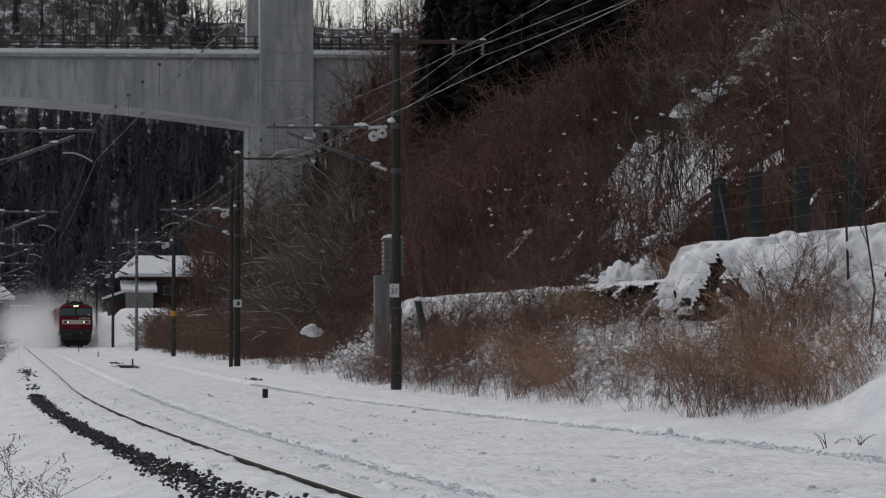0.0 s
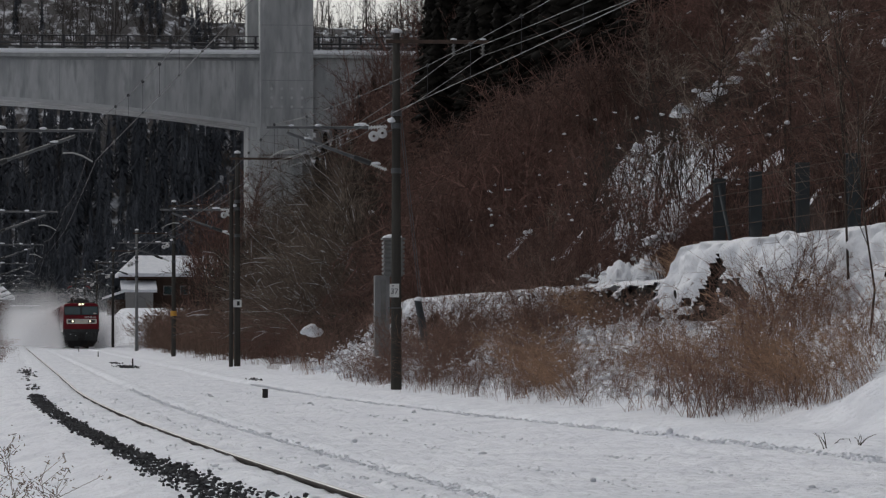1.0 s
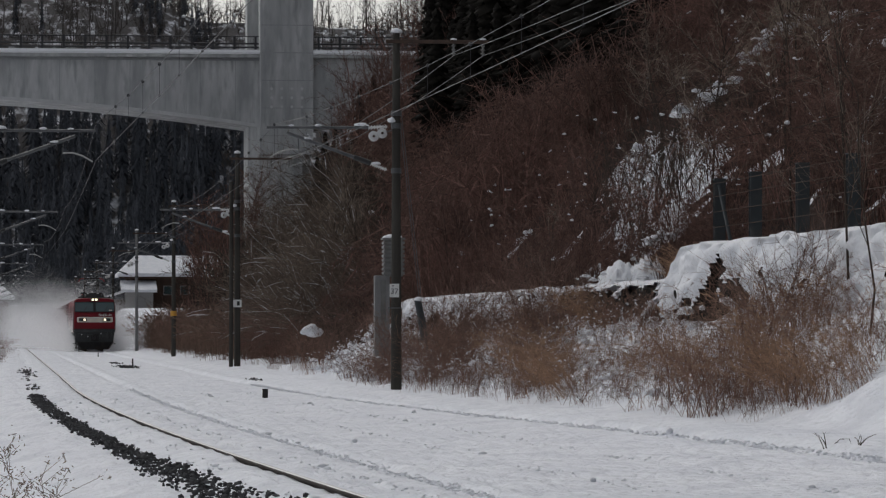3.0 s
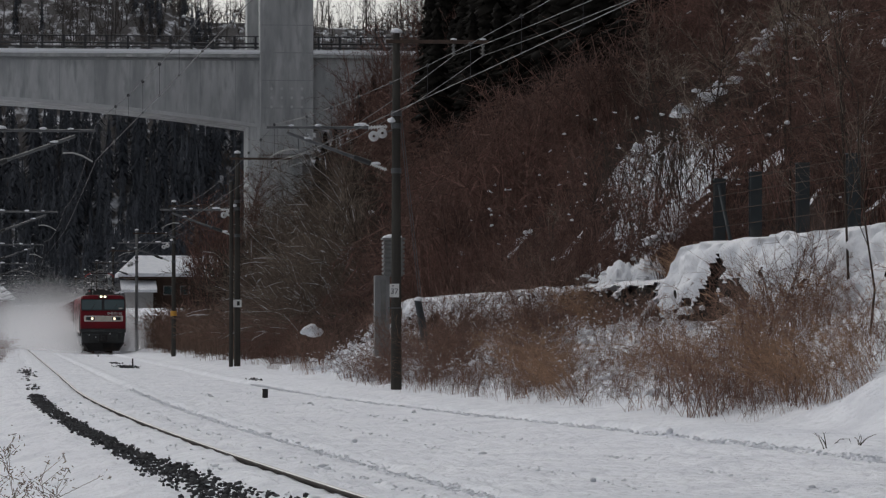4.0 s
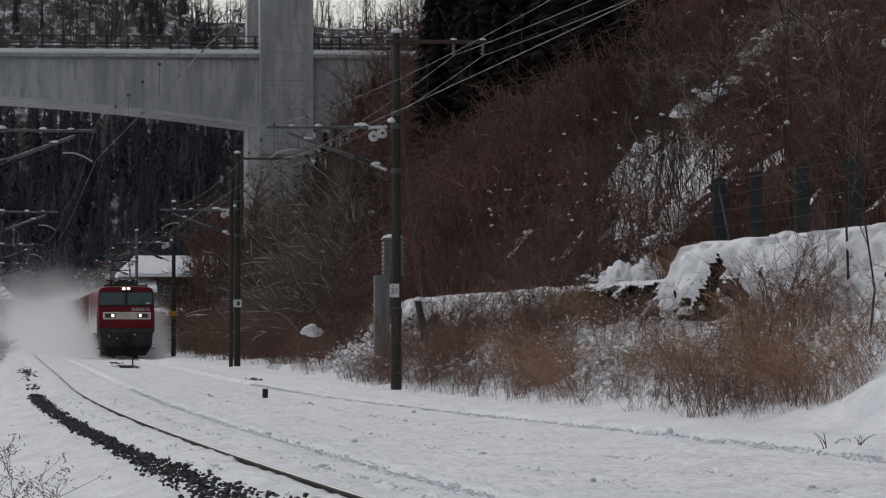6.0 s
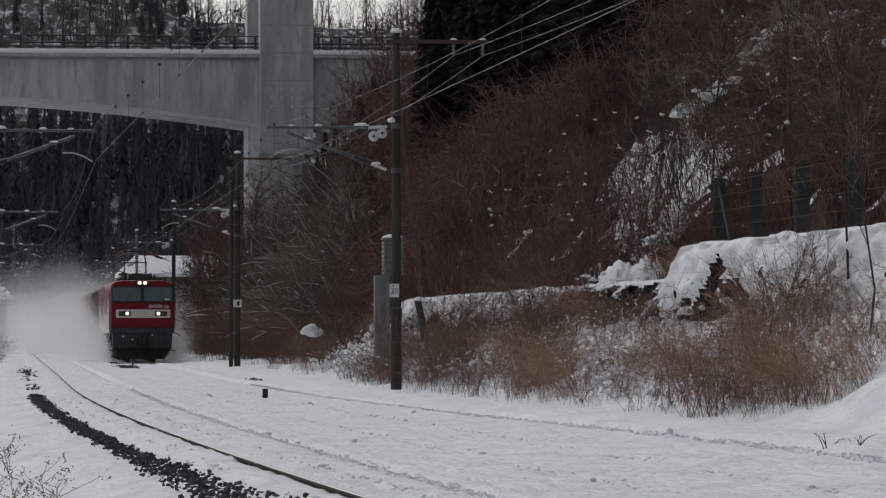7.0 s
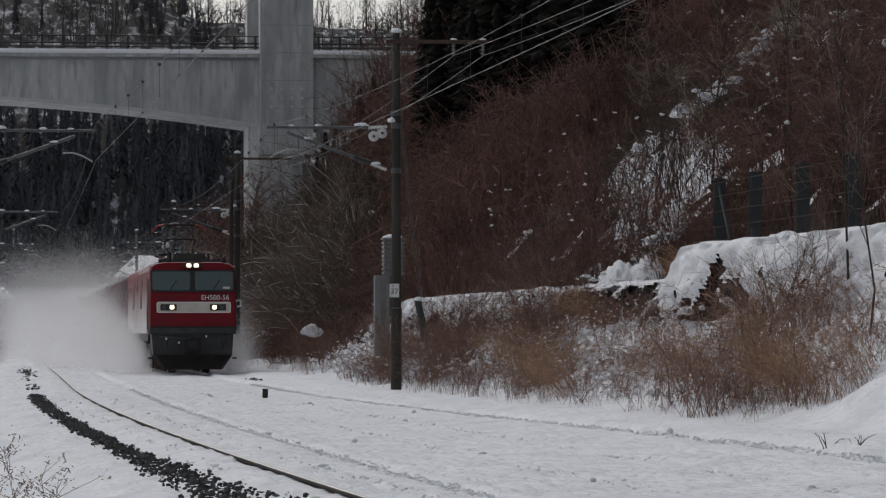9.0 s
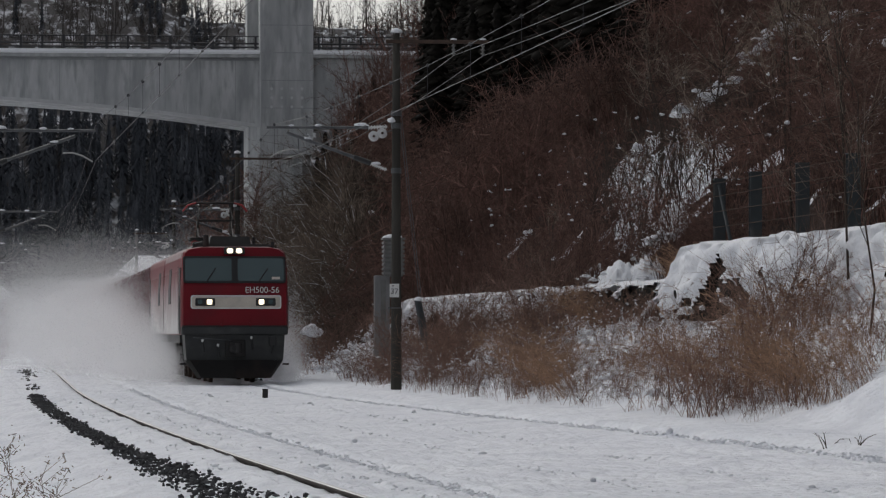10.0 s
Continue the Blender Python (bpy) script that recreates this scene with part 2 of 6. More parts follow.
def clumps(rng, places, detail=1):
    """Small uneven lumps, one at each place (x, y, z, width, height)."""
    bm = bmesh.new()
    bmesh.ops.create_icosphere(bm, subdivisions=detail, radius=1)
    bm.verts.ensure_lookup_table()
    v = np.array([x.co[:] for x in bm.verts])
    f = np.array([[x.index for x in p.verts] for p in bm.faces])
    bm.free()
    lots = []
    for x, y, z, w, h in places:
        s = v * (1 + rng.normal(0, 0.13, (len(v), 1))) * (w * rng.uniform(0.7, 1.3), w * rng.uniform(0.7, 1.3), h)
        s[:, 2] = np.where(s[:, 2] < 0, s[:, 2] * 0.5, s[:, 2])
        lots.append((s + (x, y, z), f))
    return joined(lots)


# ---------------------------------------------------------------- the plan
RIGHT_LINE, LEFT_LINE, GAUGE = 6.02, 2.11, 1.067
POLE_ROW = [94.2, 158.7, 219.0, 281.0, 343.0, 404.0, 464.0, 525.0]


def bend(y):
    """How far the line curves to the right, seen towards the eye."""
    return np.maximum(0, 105 - y) ** 2 / 3450


def wheel_line(y):
    """Where the outer wheel groove of the right-hand track runs, across the line."""
    return 6.47 + 0.0117 * np.clip(124 - y, 0, 90)


def snow_line(y):
    """Where the snow breaks off along the hidden rail of the left-hand track."""
    return 2.80 + 0.0055 * np.clip(y - 45, 0, 48)


def ramp(v, a, b):
    t = np.clip((v - a) / (b - a), 0, 1)
    return t * t * (3 - 2 * t)


def toe(y):
    """Where the hillside starts, across the line."""
    return 12.4 + 16 * ramp(y, 385, 440)


def wall_top(y):
    """The height of the retaining wall beside the line."""
    return 2.2 + 0.6 * ramp(-y, -75.6, -74.6)


def land(x, y):
    """The height of the ground."""
    u = x - bend(y)
    z = -0.055 + 0 * u
    z = z - 0.07 * ramp(-u, -1.35, -0.9) - 0.35 * ramp(-u, -0.5, 1.5) - 1.2 * ramp(-u, 2, 14)
    z = z + 0.16 * ramp(u, 4.0, 8.0) * ramp(-y, -100, -45)
    z = z + 0.10 * ramp(u, 7.2, 8.2)
    z = z + 1.25 * ramp(u, 9.5, 12.2) * (1 - ramp(u, 12.0, 12.35)) * (0.8 * ramp(-y, -165, -118) + 0.2 * ramp(-y, -110, -60)) 
    # the snowy bank below the wall, and the rounded drift where it comes nearest
    z = z + (0.25 * ramp(u, 8.7, 9.8) + 0.10 * ramp(u, 9.6, 11.7)) * (1 - ramp(u, 12.0, 12.35)) * ramp(-y, -112, -92)
    z = z + 0.52 * np.exp(-((u - 9.75) / 0.44) ** 2 - ((y - 48.8) / 2.8) ** 2)
    z = z + 0.6 * np.exp(-((u - 11.1) / 1.1) ** 2 - ((y - 126) / 7) ** 2) * (u < 12)
    foot = toe(y)
    up = np.maximum(0, u - foot)
    wall = (wall_top(y) - 0.1) * ramp(-y, -140, -126) * ramp(u, foot - 0.25, foot + 0.1)
    hill = wall + 0.86 * np.maximum(0, up - 1.0) * (1 - 0.75 * ramp(y, 380, 450)) + 0.5 * ramp(up, 0, 3)
    hill = np.where(hill > 75, 75 + 0.2 * (hill - 75), hill)
    z = z + hill + 3.7 * ramp(y, 390, 440) * ramp(x, 9.3, 12.5)
    far = ramp(y, 600, 880) * 70 + ramp(y, 880, 2500) * 40 - 5 * ramp(x, 26, 42) - 2 * ramp(x, 44, 90)
    return np.where(y > 560, np.maximum(z, far), z)


def land_at(x, y):
    return float(land(np.float64(x), np.float64(y)))


# ---------------------------------------------------------------- train
TRAIN_START, SPEED = 363.6, 25.19
MOVERS = []

LOCO_RED = material("locomotive_red", (0.165, 0.005, 0.012), (0.13, 0.004, 0.010), gloss=0.2, rough=0.42, scale=0.8, fine=30, bump=0.03, dirt_shade=(0.10, 0.010, 0.014), dirt_shade_scale=0.9)
LOCO_GREY = material("apron_grey", (0.022, 0.024, 0.025), (0.015, 0.016, 0.017), rough=0.6, scale=1.4, fine=30, bump=0.05, dirt_shade=(0.045, 0.045, 0.045), dirt_shade_scale=2.5)
LOCO_BLACK = material("plough_black", (0.016, 0.014, 0.014), (0.010, 0.009, 0.009), rough=0.7, scale=2, fine=30, dirt_shade=(0.045, 0.03, 0.025), dirt_shade_scale=1.5)
LOCO_CREAM = material("cream_paint", (0.56, 0.51, 0.44), (0.45, 0.41, 0.35), rough=0.45, scale=2, fine=30, bump=0, dirt_shade=(0.40, 0.37, 0.33), dirt_shade_scale=2)
LOCO_ROOF = material("roof_grey", (0.07, 0.068, 0.066), (0.045, 0.044, 0.043), rough=0.7, scale=1, fine=20)
# paler tone for the roof shoulder, painted as if lit from above
LIT_SHOULDER = material("lit_shoulder", (0.34, 0.27, 0.27), (0.22, 0.13, 0.13), rough=0.8, scale=1.5, fine=14, bump=0.1)
GASKET = material("black_rubber", (0.012, 0.012, 0.013), rough=0.55, scale=4, fine=40, bump=0)
PANTO_RED = material("red_insulator", (0.35, 0.02, 0.025), rough=0.4, scale=4, fine=30, bump=0)
CONTAINER = material("container_red", (0.15, 0.052, 0.060), (0.105, 0.042, 0.048), rough=0.6, scale=0.9, fine=20, bump=0.05, dirt_shade=(0.08, 0.04, 0.04), dirt_shade_scale=0.8)
CONTAINER_B = material("container_maroon", (0.10, 0.03, 0.035), (0.075, 0.024, 0.028), rough=0.6, scale=0.9, fine=20, bump=0.05, dirt_shade=(0.05, 0.03, 0.03), dirt_shade_scale=0.8)
LAMP = glow("lamp_lit", (1.0, 0.86, 0.60), 1.6)
PAINT_WHITE = material("white_paint", (0.72, 0.72, 0.70), (0.6, 0.6, 0.58), rough=0.5, scale=5, fine=40, bump=0)


def windscreen():
    m = bpy.data.materials.new("windscreen")
    m.use_nodes = True
    b = m.node_tree.nodes["Principled BSDF"]
    b.inputs["Base Color"].default_value = (0.050, 0.080, 0.085, 1)
    b.inputs["Roughness"].default_value = 0.08
    b.inputs["Coat Weight"].default_value = 0.6
    return m


GLASS = windscreen()


def dusted_side():
    """Red side plates caked with powder snow, thicker towards the sill."""
    m = material("dusted_side", (0.16, 0.014, 0.020), (0.12, 0.010, 0.015), rough=0.6, scale=0.8, fine=20, bump=0.05, gloss=0.2)
    nt = m.node_tree
    b = nt.nodes["Principled BSDF"]
    paint = b.inputs["Base Color"].links[0].from_socket
    co = nt.nodes.new("ShaderNodeTexCoord")
    xyz = nt.nodes.new("ShaderNodeSeparateXYZ")
    nt.links.new(co.outputs["Object"], xyz.inputs[0])
    n = nt.nodes.new("ShaderNodeTexNoise")
    n.inputs["Scale"].default_value, n.inputs["Detail"].default_value = 1.1, 6
    nt.links.new(co.outputs["Object"], n.inputs["Vector"])
    a = nt.nodes.new("ShaderNodeMath")
    a.operation = "MULTIPLY_ADD"
    a.inputs[1].default_value = 1.1
    nt.links.new(n.outputs["Fac"], a.inputs[0])
    nt.links.new(xyz.outputs["Z"], a.inputs[2])
    r = nt.nodes.new("ShaderNodeMapRange")
    r.inputs["From Min"].default_value, r.inputs["From Max"].default_value = 3.35, 2.0
    r.inputs["To Min"].default_value, r.inputs["To Max"].default_value = 0.08, 0.95
    nt.links.new(a.outputs[0], r.inputs["Value"])
    x = nt.nodes.new("ShaderNodeMix")
    x.data_type = "RGBA"
    nt.links.new(r.outputs[0], x.inputs["Factor"])
    nt.links.new(paint, x.inputs["A"])
    x.inputs["B"].default_value = (0.60, 0.59, 0.58, 1)
    nt.links.new(x.outputs["Result"], b.inputs["Base Color"])
    return m


SIDE = dusted_side()


def nose(z):
    """How far back the front lies at a height: upright below the glass, raked above it."""
    return 0.0 if z < 2.5 else (z - 2.5) * 0.34


def letters(name, text, size, m, mat, parent, label):
    cu = bpy.data.curves.new(name, "FONT")
    cu.body, cu.size, cu.extrude, cu.align_x, cu.align_y = text, size, 0.004, "CENTER", "CENTER"
    cu.offset = 0.0
    tmp = new(name + "_curve", cu)
    bpy.context.view_layer.update()
    me = bpy.data.meshes.new_from_object(tmp.evaluated_get(bpy.context.evaluated_depsgraph_get()))
    bpy.data.objects.remove(tmp)
    me.transform(m)
    me.materials.clear()
    me.materials.append(mat)
    ob = new(name, me)
    ob.parent = parent
    return tagged(ob, label)


def pantograph(loco, y):
    """A raised frame with crossed lower arms and a wide collector head, on four insulators."""
    base = part("pantograph", box(bmesh.new(), -0.75, 0.75, y - 0.9, y + 0.9, 3.98, 4.04, 0.01), LOCO_BLACK, loco)
    for x in (-0.6, 0.6):
        for dy in (-0.7, 0.7):
            part("foot_insulator", insulator(bmesh.new(), (x, y + dy, 3.72), (x, y + dy, 3.98), 0.09, 3), PANTO_RED, base)
    for x in (-0.5, 0.5):
        for a, b in ((-0.75, 0.55), (0.75, -0.55)):
            part("lower_arm", rod(bmesh.new(), (x, y + a, 4.04), (x, y + b, 4.55), 0.03, n=6), LOCO_BLACK, base)
            part("upper_arm", rod(bmesh.new(), (x, y + b, 4.55), (x * 0.85, y + a * 0.15, 5.02), 0.022, n=6), LOCO_BLACK, base)
    for dy in (-0.12, 0.12):
        bm = bmesh.new()
        rod(bm, (-0.55, y + dy, 5.06), (0.55, y + dy, 5.06), 0.03, n=6)
        part("collector_bar", bm, LOCO_BLACK, base)
        for s in (-1, 1):
            bm = bmesh.new()
            rod(bm, (s * 0.55, y + dy, 5.06), (s * 0.78, y + dy, 5.0), 0.026, n=6)
            rod(bm, (s * 0.78, y + dy, 5.0), (s * 0.93, y + dy, 4.82), 0.024, n=6)
            part("horn", bm, PANTO_RED, base, "red end horn")
    part("cross_tie", rod(bmesh.new(), (-0.5, y - 0.55, 4.55), (0.5, y - 0.55, 4.55), 0.018, n=6), LOCO_BLACK, base)
    part("cross_tie", rod(bmesh.new(), (-0.5, y + 0.55, 4.55), (0.5, y + 0.55, 4.55), 0.018, n=6), LOCO_BLACK, base)


def body_shell(y0, y1, raked):
    """One half of the locomotive: side walls leaning in above the waist, rounded roof edge."""
    prof = [(1.385, 1.27), (1.404, 1.6), (1.404, 2.55), (1.372, 3.30), (1.34, 3.46), (1.23, 3.545), (0.9, 3.60)]
    ring = [(-x, z) for x, z in prof] + [(x, z) for x, z in prof[::-1]]
    bm = bmesh.new()
    rows = [y0, y0 + 0.10, y0 + 1.2, (y0 + y1) / 2, y1] if raked else [y0, (y0 + y1) / 2, y1]
    rings = []
    for i, y in enumerate(rows):
        s = 0.965 if raked and i == 0 else 1.0
        rings.append([bm.verts.new((x * s, y + (nose(z) if raked and i < 2 else 0), z - (0.02 if raked and i == 0 and z > 3 else 0))) for x, z in ring])
    for a, b in zip(rings, rings[1:]):
        for i in range(len(ring)):
            j = (i + 1) % len(ring)
            bm.faces.new((a[i], a[j], b[j], b[i]))
    # the front as two panels, so that the rake keeps its fold
    n = len(prof)
    for r, flip in ((rings[0], False), (rings[-1], True)):
        for i in range(n - 1):
            q = (r[i], r[i + 1], r[2 * n - 2 - i], r[2 * n - 1 - i])
            bm.faces.new(q[::-1] if flip else q)
    bmesh.ops.recalc_face_normals(bm, faces=bm.faces[:])
    return bm


def front_plate(x0, x1, z0, z1, proud, thick, round_=0.04):
    """A plate lying on the front, following its rake."""
    bm = bmesh.new()
    box(bm, x0, x1, -thick / 2, thick / 2, z0, z1, 0)
    edges = [e for e in bm.edges if abs(e.verts[0].co.x - e.verts[1].co.x) < 1e-6 and abs(e.verts[0].co.z - e.verts[1].co.z) < 1e-6]
    if round_:
        bmesh.ops.bevel(bm, geom=edges, offset=round_, segments=3, affect="EDGES", profile=0.5)
    for v in bm.verts:
        v.co.y += nose(v.co.z) - proud
    return bm


def build_locomotive():
    loco = thing("electric_locomotive", "dark red electric freight locomotive with cream stripe and lit lamps", "locomotive", at=(RIGHT_LINE, TRAIN_START, 0))
    part("front_body", body_shell(0, 12.35, True), LOCO_RED, loco)
    part("rear_body", body_shell(12.65, 25.0, False), LOCO_RED, loco)
    part("gangway", box(bmesh.new(), -1.2, 1.2, 12.3, 12.7, 1.3, 3.4), GASKET, loco)
    # windscreen band
    part("window_band", front_plate(-1.355, 1.355, 2.63, 3.345, 0.012, 0.03, 0.07), GASKET, loco)
    for x0, x1 in ((-1.30, -0.075), (0.085, 1.30)):
        pane = part("windscreen", front_plate(x0, x1, 2.69, 3.29, 0.03, 0.012, 0.06), GLASS, loco, "dark tinted windscreen pane")
        c = x0 + (x1 - x0) * 0.55
        part("wiper", rod(bmesh.new(), (c - 0.1, nose(2.70) - 0.06, 2.70), (c + 0.12, nose(3.02) - 0.06, 3.02), 0.013, n=5), GASKET, pane)
    part("notice_card", front_plate(0.98, 1.20, 2.73, 2.80, 0.042, 0.006, 0), LOCO_CREAM, loco, "small white card behind the windscreen")
    # roof lamps
    hb = part("headlamp_box", front_plate(-0.27, 0.28, 3.40, 3.585, 0.05, 0.12, 0.03), GASKET, loco)
    for x in (-0.115, 0.125):
        part("headlamp_rim", front_plate(x - 0.105, x + 0.105, 3.405, 3.575, 0.115, 0.02, 0.045), GALV, hb)
        part("headlamp", front_plate(x - 0.078, x + 0.078, 3.425, 3.555, 0.132, 0.02, 0.045), LAMP, hb, "lit warm white headlamp")
    # stripe with the lower lamps
    part("stripe_border", front_plate(-1.16, 1.23, 1.955, 2.31, 0.006, 0.03, 0.06), PAINT_WHITE, loco, "pale border round the stripe")
    stripe = part("lamp_stripe", front_plate(-1.125, 1.195, 1.985, 2.28, 0.014, 0.03, 0.05), LOCO_CREAM, loco, "cream stripe across the front")
    for s in (-1, 1):
        a, b = sorted((s * 0.535, s * 1.06))
        ox = 0.02
        hole = part("lamp_housing", front_plate(a + ox, b + ox, 2.03, 2.235, 0.028, 0.02, 0.03), GASKET, stripe)
        part("lamp", front_plate(s * 0.685 + ox - 0.072, s * 0.685 + ox + 0.072, 2.065, 2.205, 0.045, 0.02, 0.04), LAMP, stripe, "lit warm white lamp")
        part("tail_lamp", lathe(bmesh.new(), [(0.07, 0), (0.07, 0.015), (0.04, 0.03)], Matrix.Translation((s * 0.93 + ox, -0.04, 2.135)) @ pose(0, 0, 0, 90), 12), GLASS, stripe)
    letters("running_number", "EH500-56", 0.225, pose(0.725, -0.02, 2.445, 90), PAINT_WHITE, loco, "white painted running number")
    part("lower_seam", front_plate(-1.38, 1.38, 1.49, 1.515, 0.008, 0.02, 0), GASKET, loco)
    for x in (-0.33, 0.41):
        part("grab_rail", rod(bmesh.new(), (x, -0.05, 1.46), (x, -0.05, 1.66), 0.015, n=6), LOCO_RED, loco)
    # apron, steps and plough
    part("buffer_beam", box(bmesh.new(), -1.40, 1.40, -0.10, 0.5, 1.27, 1.488, 0.03), LOCO_GREY, loco, "dark grey beam below the nose")
    bm = bmesh.new()
    prism(bm, [(-1.32, 1.268), (1.32, 1.268), (1.28, 0.60), (-1.27, 0.60)], "y", -0.02, 1.6)
    part("apron", bm, LOCO_GREY, loco, "dark grey apron plate below the nose")
    bm = bmesh.new()
    lo, hi = [], []
    for x0, z, y in ((-1.31, 0.60, -0.10), (-0.98, 0.13, -0.25)):
        lo.append([bm.verts.new(p) for p in ((x0, y + 0.5, z), (x0 * 0.9, y, z), (0, y - 0.18, z), (-x0 * 0.9, y, z), (-x0, y + 0.5, z))])
    for i in range(4):
        bm.faces.new((lo[0][i], lo[0][i + 1], lo[1][i + 1], lo[1][i]))
    bmesh.ops.solidify(bm, geom=bm.faces[:], thickness=0.05)
    part("snow_plough", bm, LOCO_BLACK, loco, "black wedge plough just over the rails")
    part("coupler", box(bmesh.new(), -0.14, 0.16, -0.42, 0.1, 0.80, 1.08, 0.05), LOCO_BLACK, loco)
    part("coupler_head", box(bmesh.new(), -0.17, 0.10, -0.52, -0.30, 0.80, 1.02, 0.08), LOCO_BLACK, loco)
    part("coupler_knuckle", rod(bmesh.new(), (0.08, -0.46, 0.78), (0.08, -0.46, 1.04), 0.09, n=10), LOCO_BLACK, loco)
    part("coupler_shroud", box(bmesh.new(), -0.26, 0.28, -0.10, -0.02, 0.68, 1.14, 0.03), LOCO_BLACK, loco)
    part("uncoupling_lever", rod(bmesh.new(), (-1.1, -0.10, 1.20), (-0.1, -0.12, 1.12), 0.014, n=5), GALV, loco)
    for x, z in ((-0.86, 0.92), (0.43, 1.0), (-0.45, 0.80)):
        part("brake_hose", rod(bmesh.new(), (x, -0.10, z + 0.22), (x + 0.05, -0.16, z - 0.12), 0.025, n=6), GASKET, loco)
        part("hose_cock", rod(bmesh.new(), (x, -0.14, z + 0.16), (x + 0.01, -0.14, z + 0.23), 0.03, n=6), PAINT_WHITE, loco)
    part("jumper_box", box(bmesh.new(), 0.91, 1.09, -0.14, -0.02, 0.98, 1.24, 0.02), GASKET, loco)
    part("jumper_cable", rod(bmesh.new(), (1.0, -0.12, 1.0), (0.96, -0.14, 0.78), 0.03, n=6), GASKET, loco)
    for x in (-1.36, 1.36):
        part("step_bracket", box(bmesh.new(), x - 0.08, x + 0.08, 0.05, 0.35, 0.47, 0.52, 0.01), LOCO_BLACK, loco)
        part("front_handrail", rod(bmesh.new(), (x * 1.02, 0.12, 1.6), (x * 1.02, 0.12, 2.5), 0.014, n=5), GALV, loco)
    # sides
    for s in (-1, 1):
        x = s * 1.405
        for y0, y1 in ((1.75, 12.25), (12.75, 23.5)):
            part("side_panel", box(bmesh.new(), min(x, x + s * 0.008), max(x, x + s * 0.008), y0, y1, 1.29, 2.54), SIDE, loco, "red side plate caked with powder snow")
        # the upper plates lean in with the wall
        for y0, y1 in ((1.75, 12.25), (12.75, 23.5)):
            bm = bmesh.new()
            prism(bm, [(s * 1.404, 2.545), (s * 1.413, 2.545), (s * 1.369, 3.24), (s * 1.360, 3.24)], "y", y0, y1)
            part("upper_side_plate", bm, SIDE, loco)
        for y in (7.0, 15.2):
            bm = bmesh.new()
            prism(bm, [(s * 1.404, 2.55), (s * 1.424, 2.55), (s * 1.388, 3.10), (s * 1.368, 3.10)], "y", y, y + 1.5)
            part("side_window", bm, GASKET, loco)
        # left-hand doors are black: the shade of their recess put into the colour
        for y0, z1 in ((0.62, 3.05), (23.6, 3.05)):
            d = part("cab_door", box(bmesh.new(), min(x, x + s * 0.014), max(x, x + s * 0.014), y0, y0 + 0.75, 1.3, z1, 0.004), GASKET if s < 0 else LOCO_RED, loco)
            part("door_handle", rod(bmesh.new(), (x + s * 0.04, y0 - 0.06, 1.4), (x + s * 0.04, y0 - 0.06, 2.3), 0.014, n=5), GALV, d)
        for y in (7.0, 15.2):
            part("side_grille", box(bmesh.new(), min(x, x + s * 0.02), max(x, x + s * 0.02), y, y + 1.5, 2.12, 2.54, 0.004), GASKET, loco)
        for y in (2.0, 12.3):
            part("panel_seam", box(bmesh.new(), min(x, x + s * 0.012), max(x, x + s * 0.012), y, y + 0.04, 1.28, 3.1), GASKET, loco)
        bm = bmesh.new()
        prism(bm, [(s * 1.374, 3.31), (s * 1.350, 3.47), (s * 1.238, 3.556), (s * 1.23, 3.546), (s * 1.34, 3.462), (s * 1.364, 3.31)], "y", 0.9, 12.3)
        part("roof_shoulder", bm, LIT_SHOULDER, loco, "roof edge painted paler where its upper plane is lit")
        part("sill", box(bmesh.new(), s * 1.34 - 0.04, s * 1.34 + 0.04, 1.6, 24.8, 1.05, 1.265), LOCO_GREY, loco)
    # bogies and wheels
    for yc in (3.0, 9.6, 15.4, 22.0):
        bogie = part("bogie", box(bmesh.new(), -1.05, 1.05, yc - 1.6, yc + 1.6, 0.55, 0.95, 0.05), LOCO_BLACK, loco)
        for dy in (-1.25, 1.25):
            part("axle", rod(bmesh.new(), (-0.6, yc + dy, 0.56), (0.6, yc + dy, 0.56), 0.08, n=8), RUST, bogie)
            for x in (-0.56, 0.56):
                part("wheel", rod(bmesh.new(), (x - 0.06, yc + dy, 0.545), (x + 0.06, yc + dy, 0.545), 0.55, n=20), RUST, bogie)
            for x in (-1.0, 1.0):
                part("axle_box", box(bmesh.new(), x - 0.12, x + 0.12, yc + dy - 0.2, yc + dy + 0.2, 0.42, 0.72, 0.03), LOCO_BLACK, bogie)
    # roof
    bm = bmesh.new()
    prism(bm, [(-1.12, 3.57), (1.12, 3.57), (0.98, 3.68), (-0.98, 3.68)], "y", 1.0, 12.2)
    part("roof", bm, LOCO_ROOF, loco, "grey roof with equipment")
    bm = bmesh.new()
    prism(bm, [(-1.12, 3.57), (1.12, 3.57), (0.98, 3.68), (-0.98, 3.68)], "y", 12.8, 24.6)
    part("roof", bm, LOCO_ROOF, loco, "grey roof with equipment")
    bm = bmesh.new()
    prism(bm, [(-0.60, 3.66), (0.52, 3.66), (0.47, 3.90), (-0.55, 3.90)], "y", 1.6, 4.6)
    part("roof_cowl", bm, LOCO_ROOF, loco)
    part("roof_cowl", box(bmesh.new(), -0.8, 0.8, 6.6, 7.6, 3.66, 3.86, 0.05), LOCO_ROOF, loco)
    part("air_horn", rod(bmesh.new(), (1.03, 0.55, 3.58), (1.03, 0.55, 3.74), 0.055, 0.04, n=8), LOCO_BLACK, loco)
    part("roof_insulator", insulator(bmesh.new(), (0.56, 1.1, 3.64), (0.56, 1.1, 3.88), 0.07, 3), LOCO_BLACK, loco)
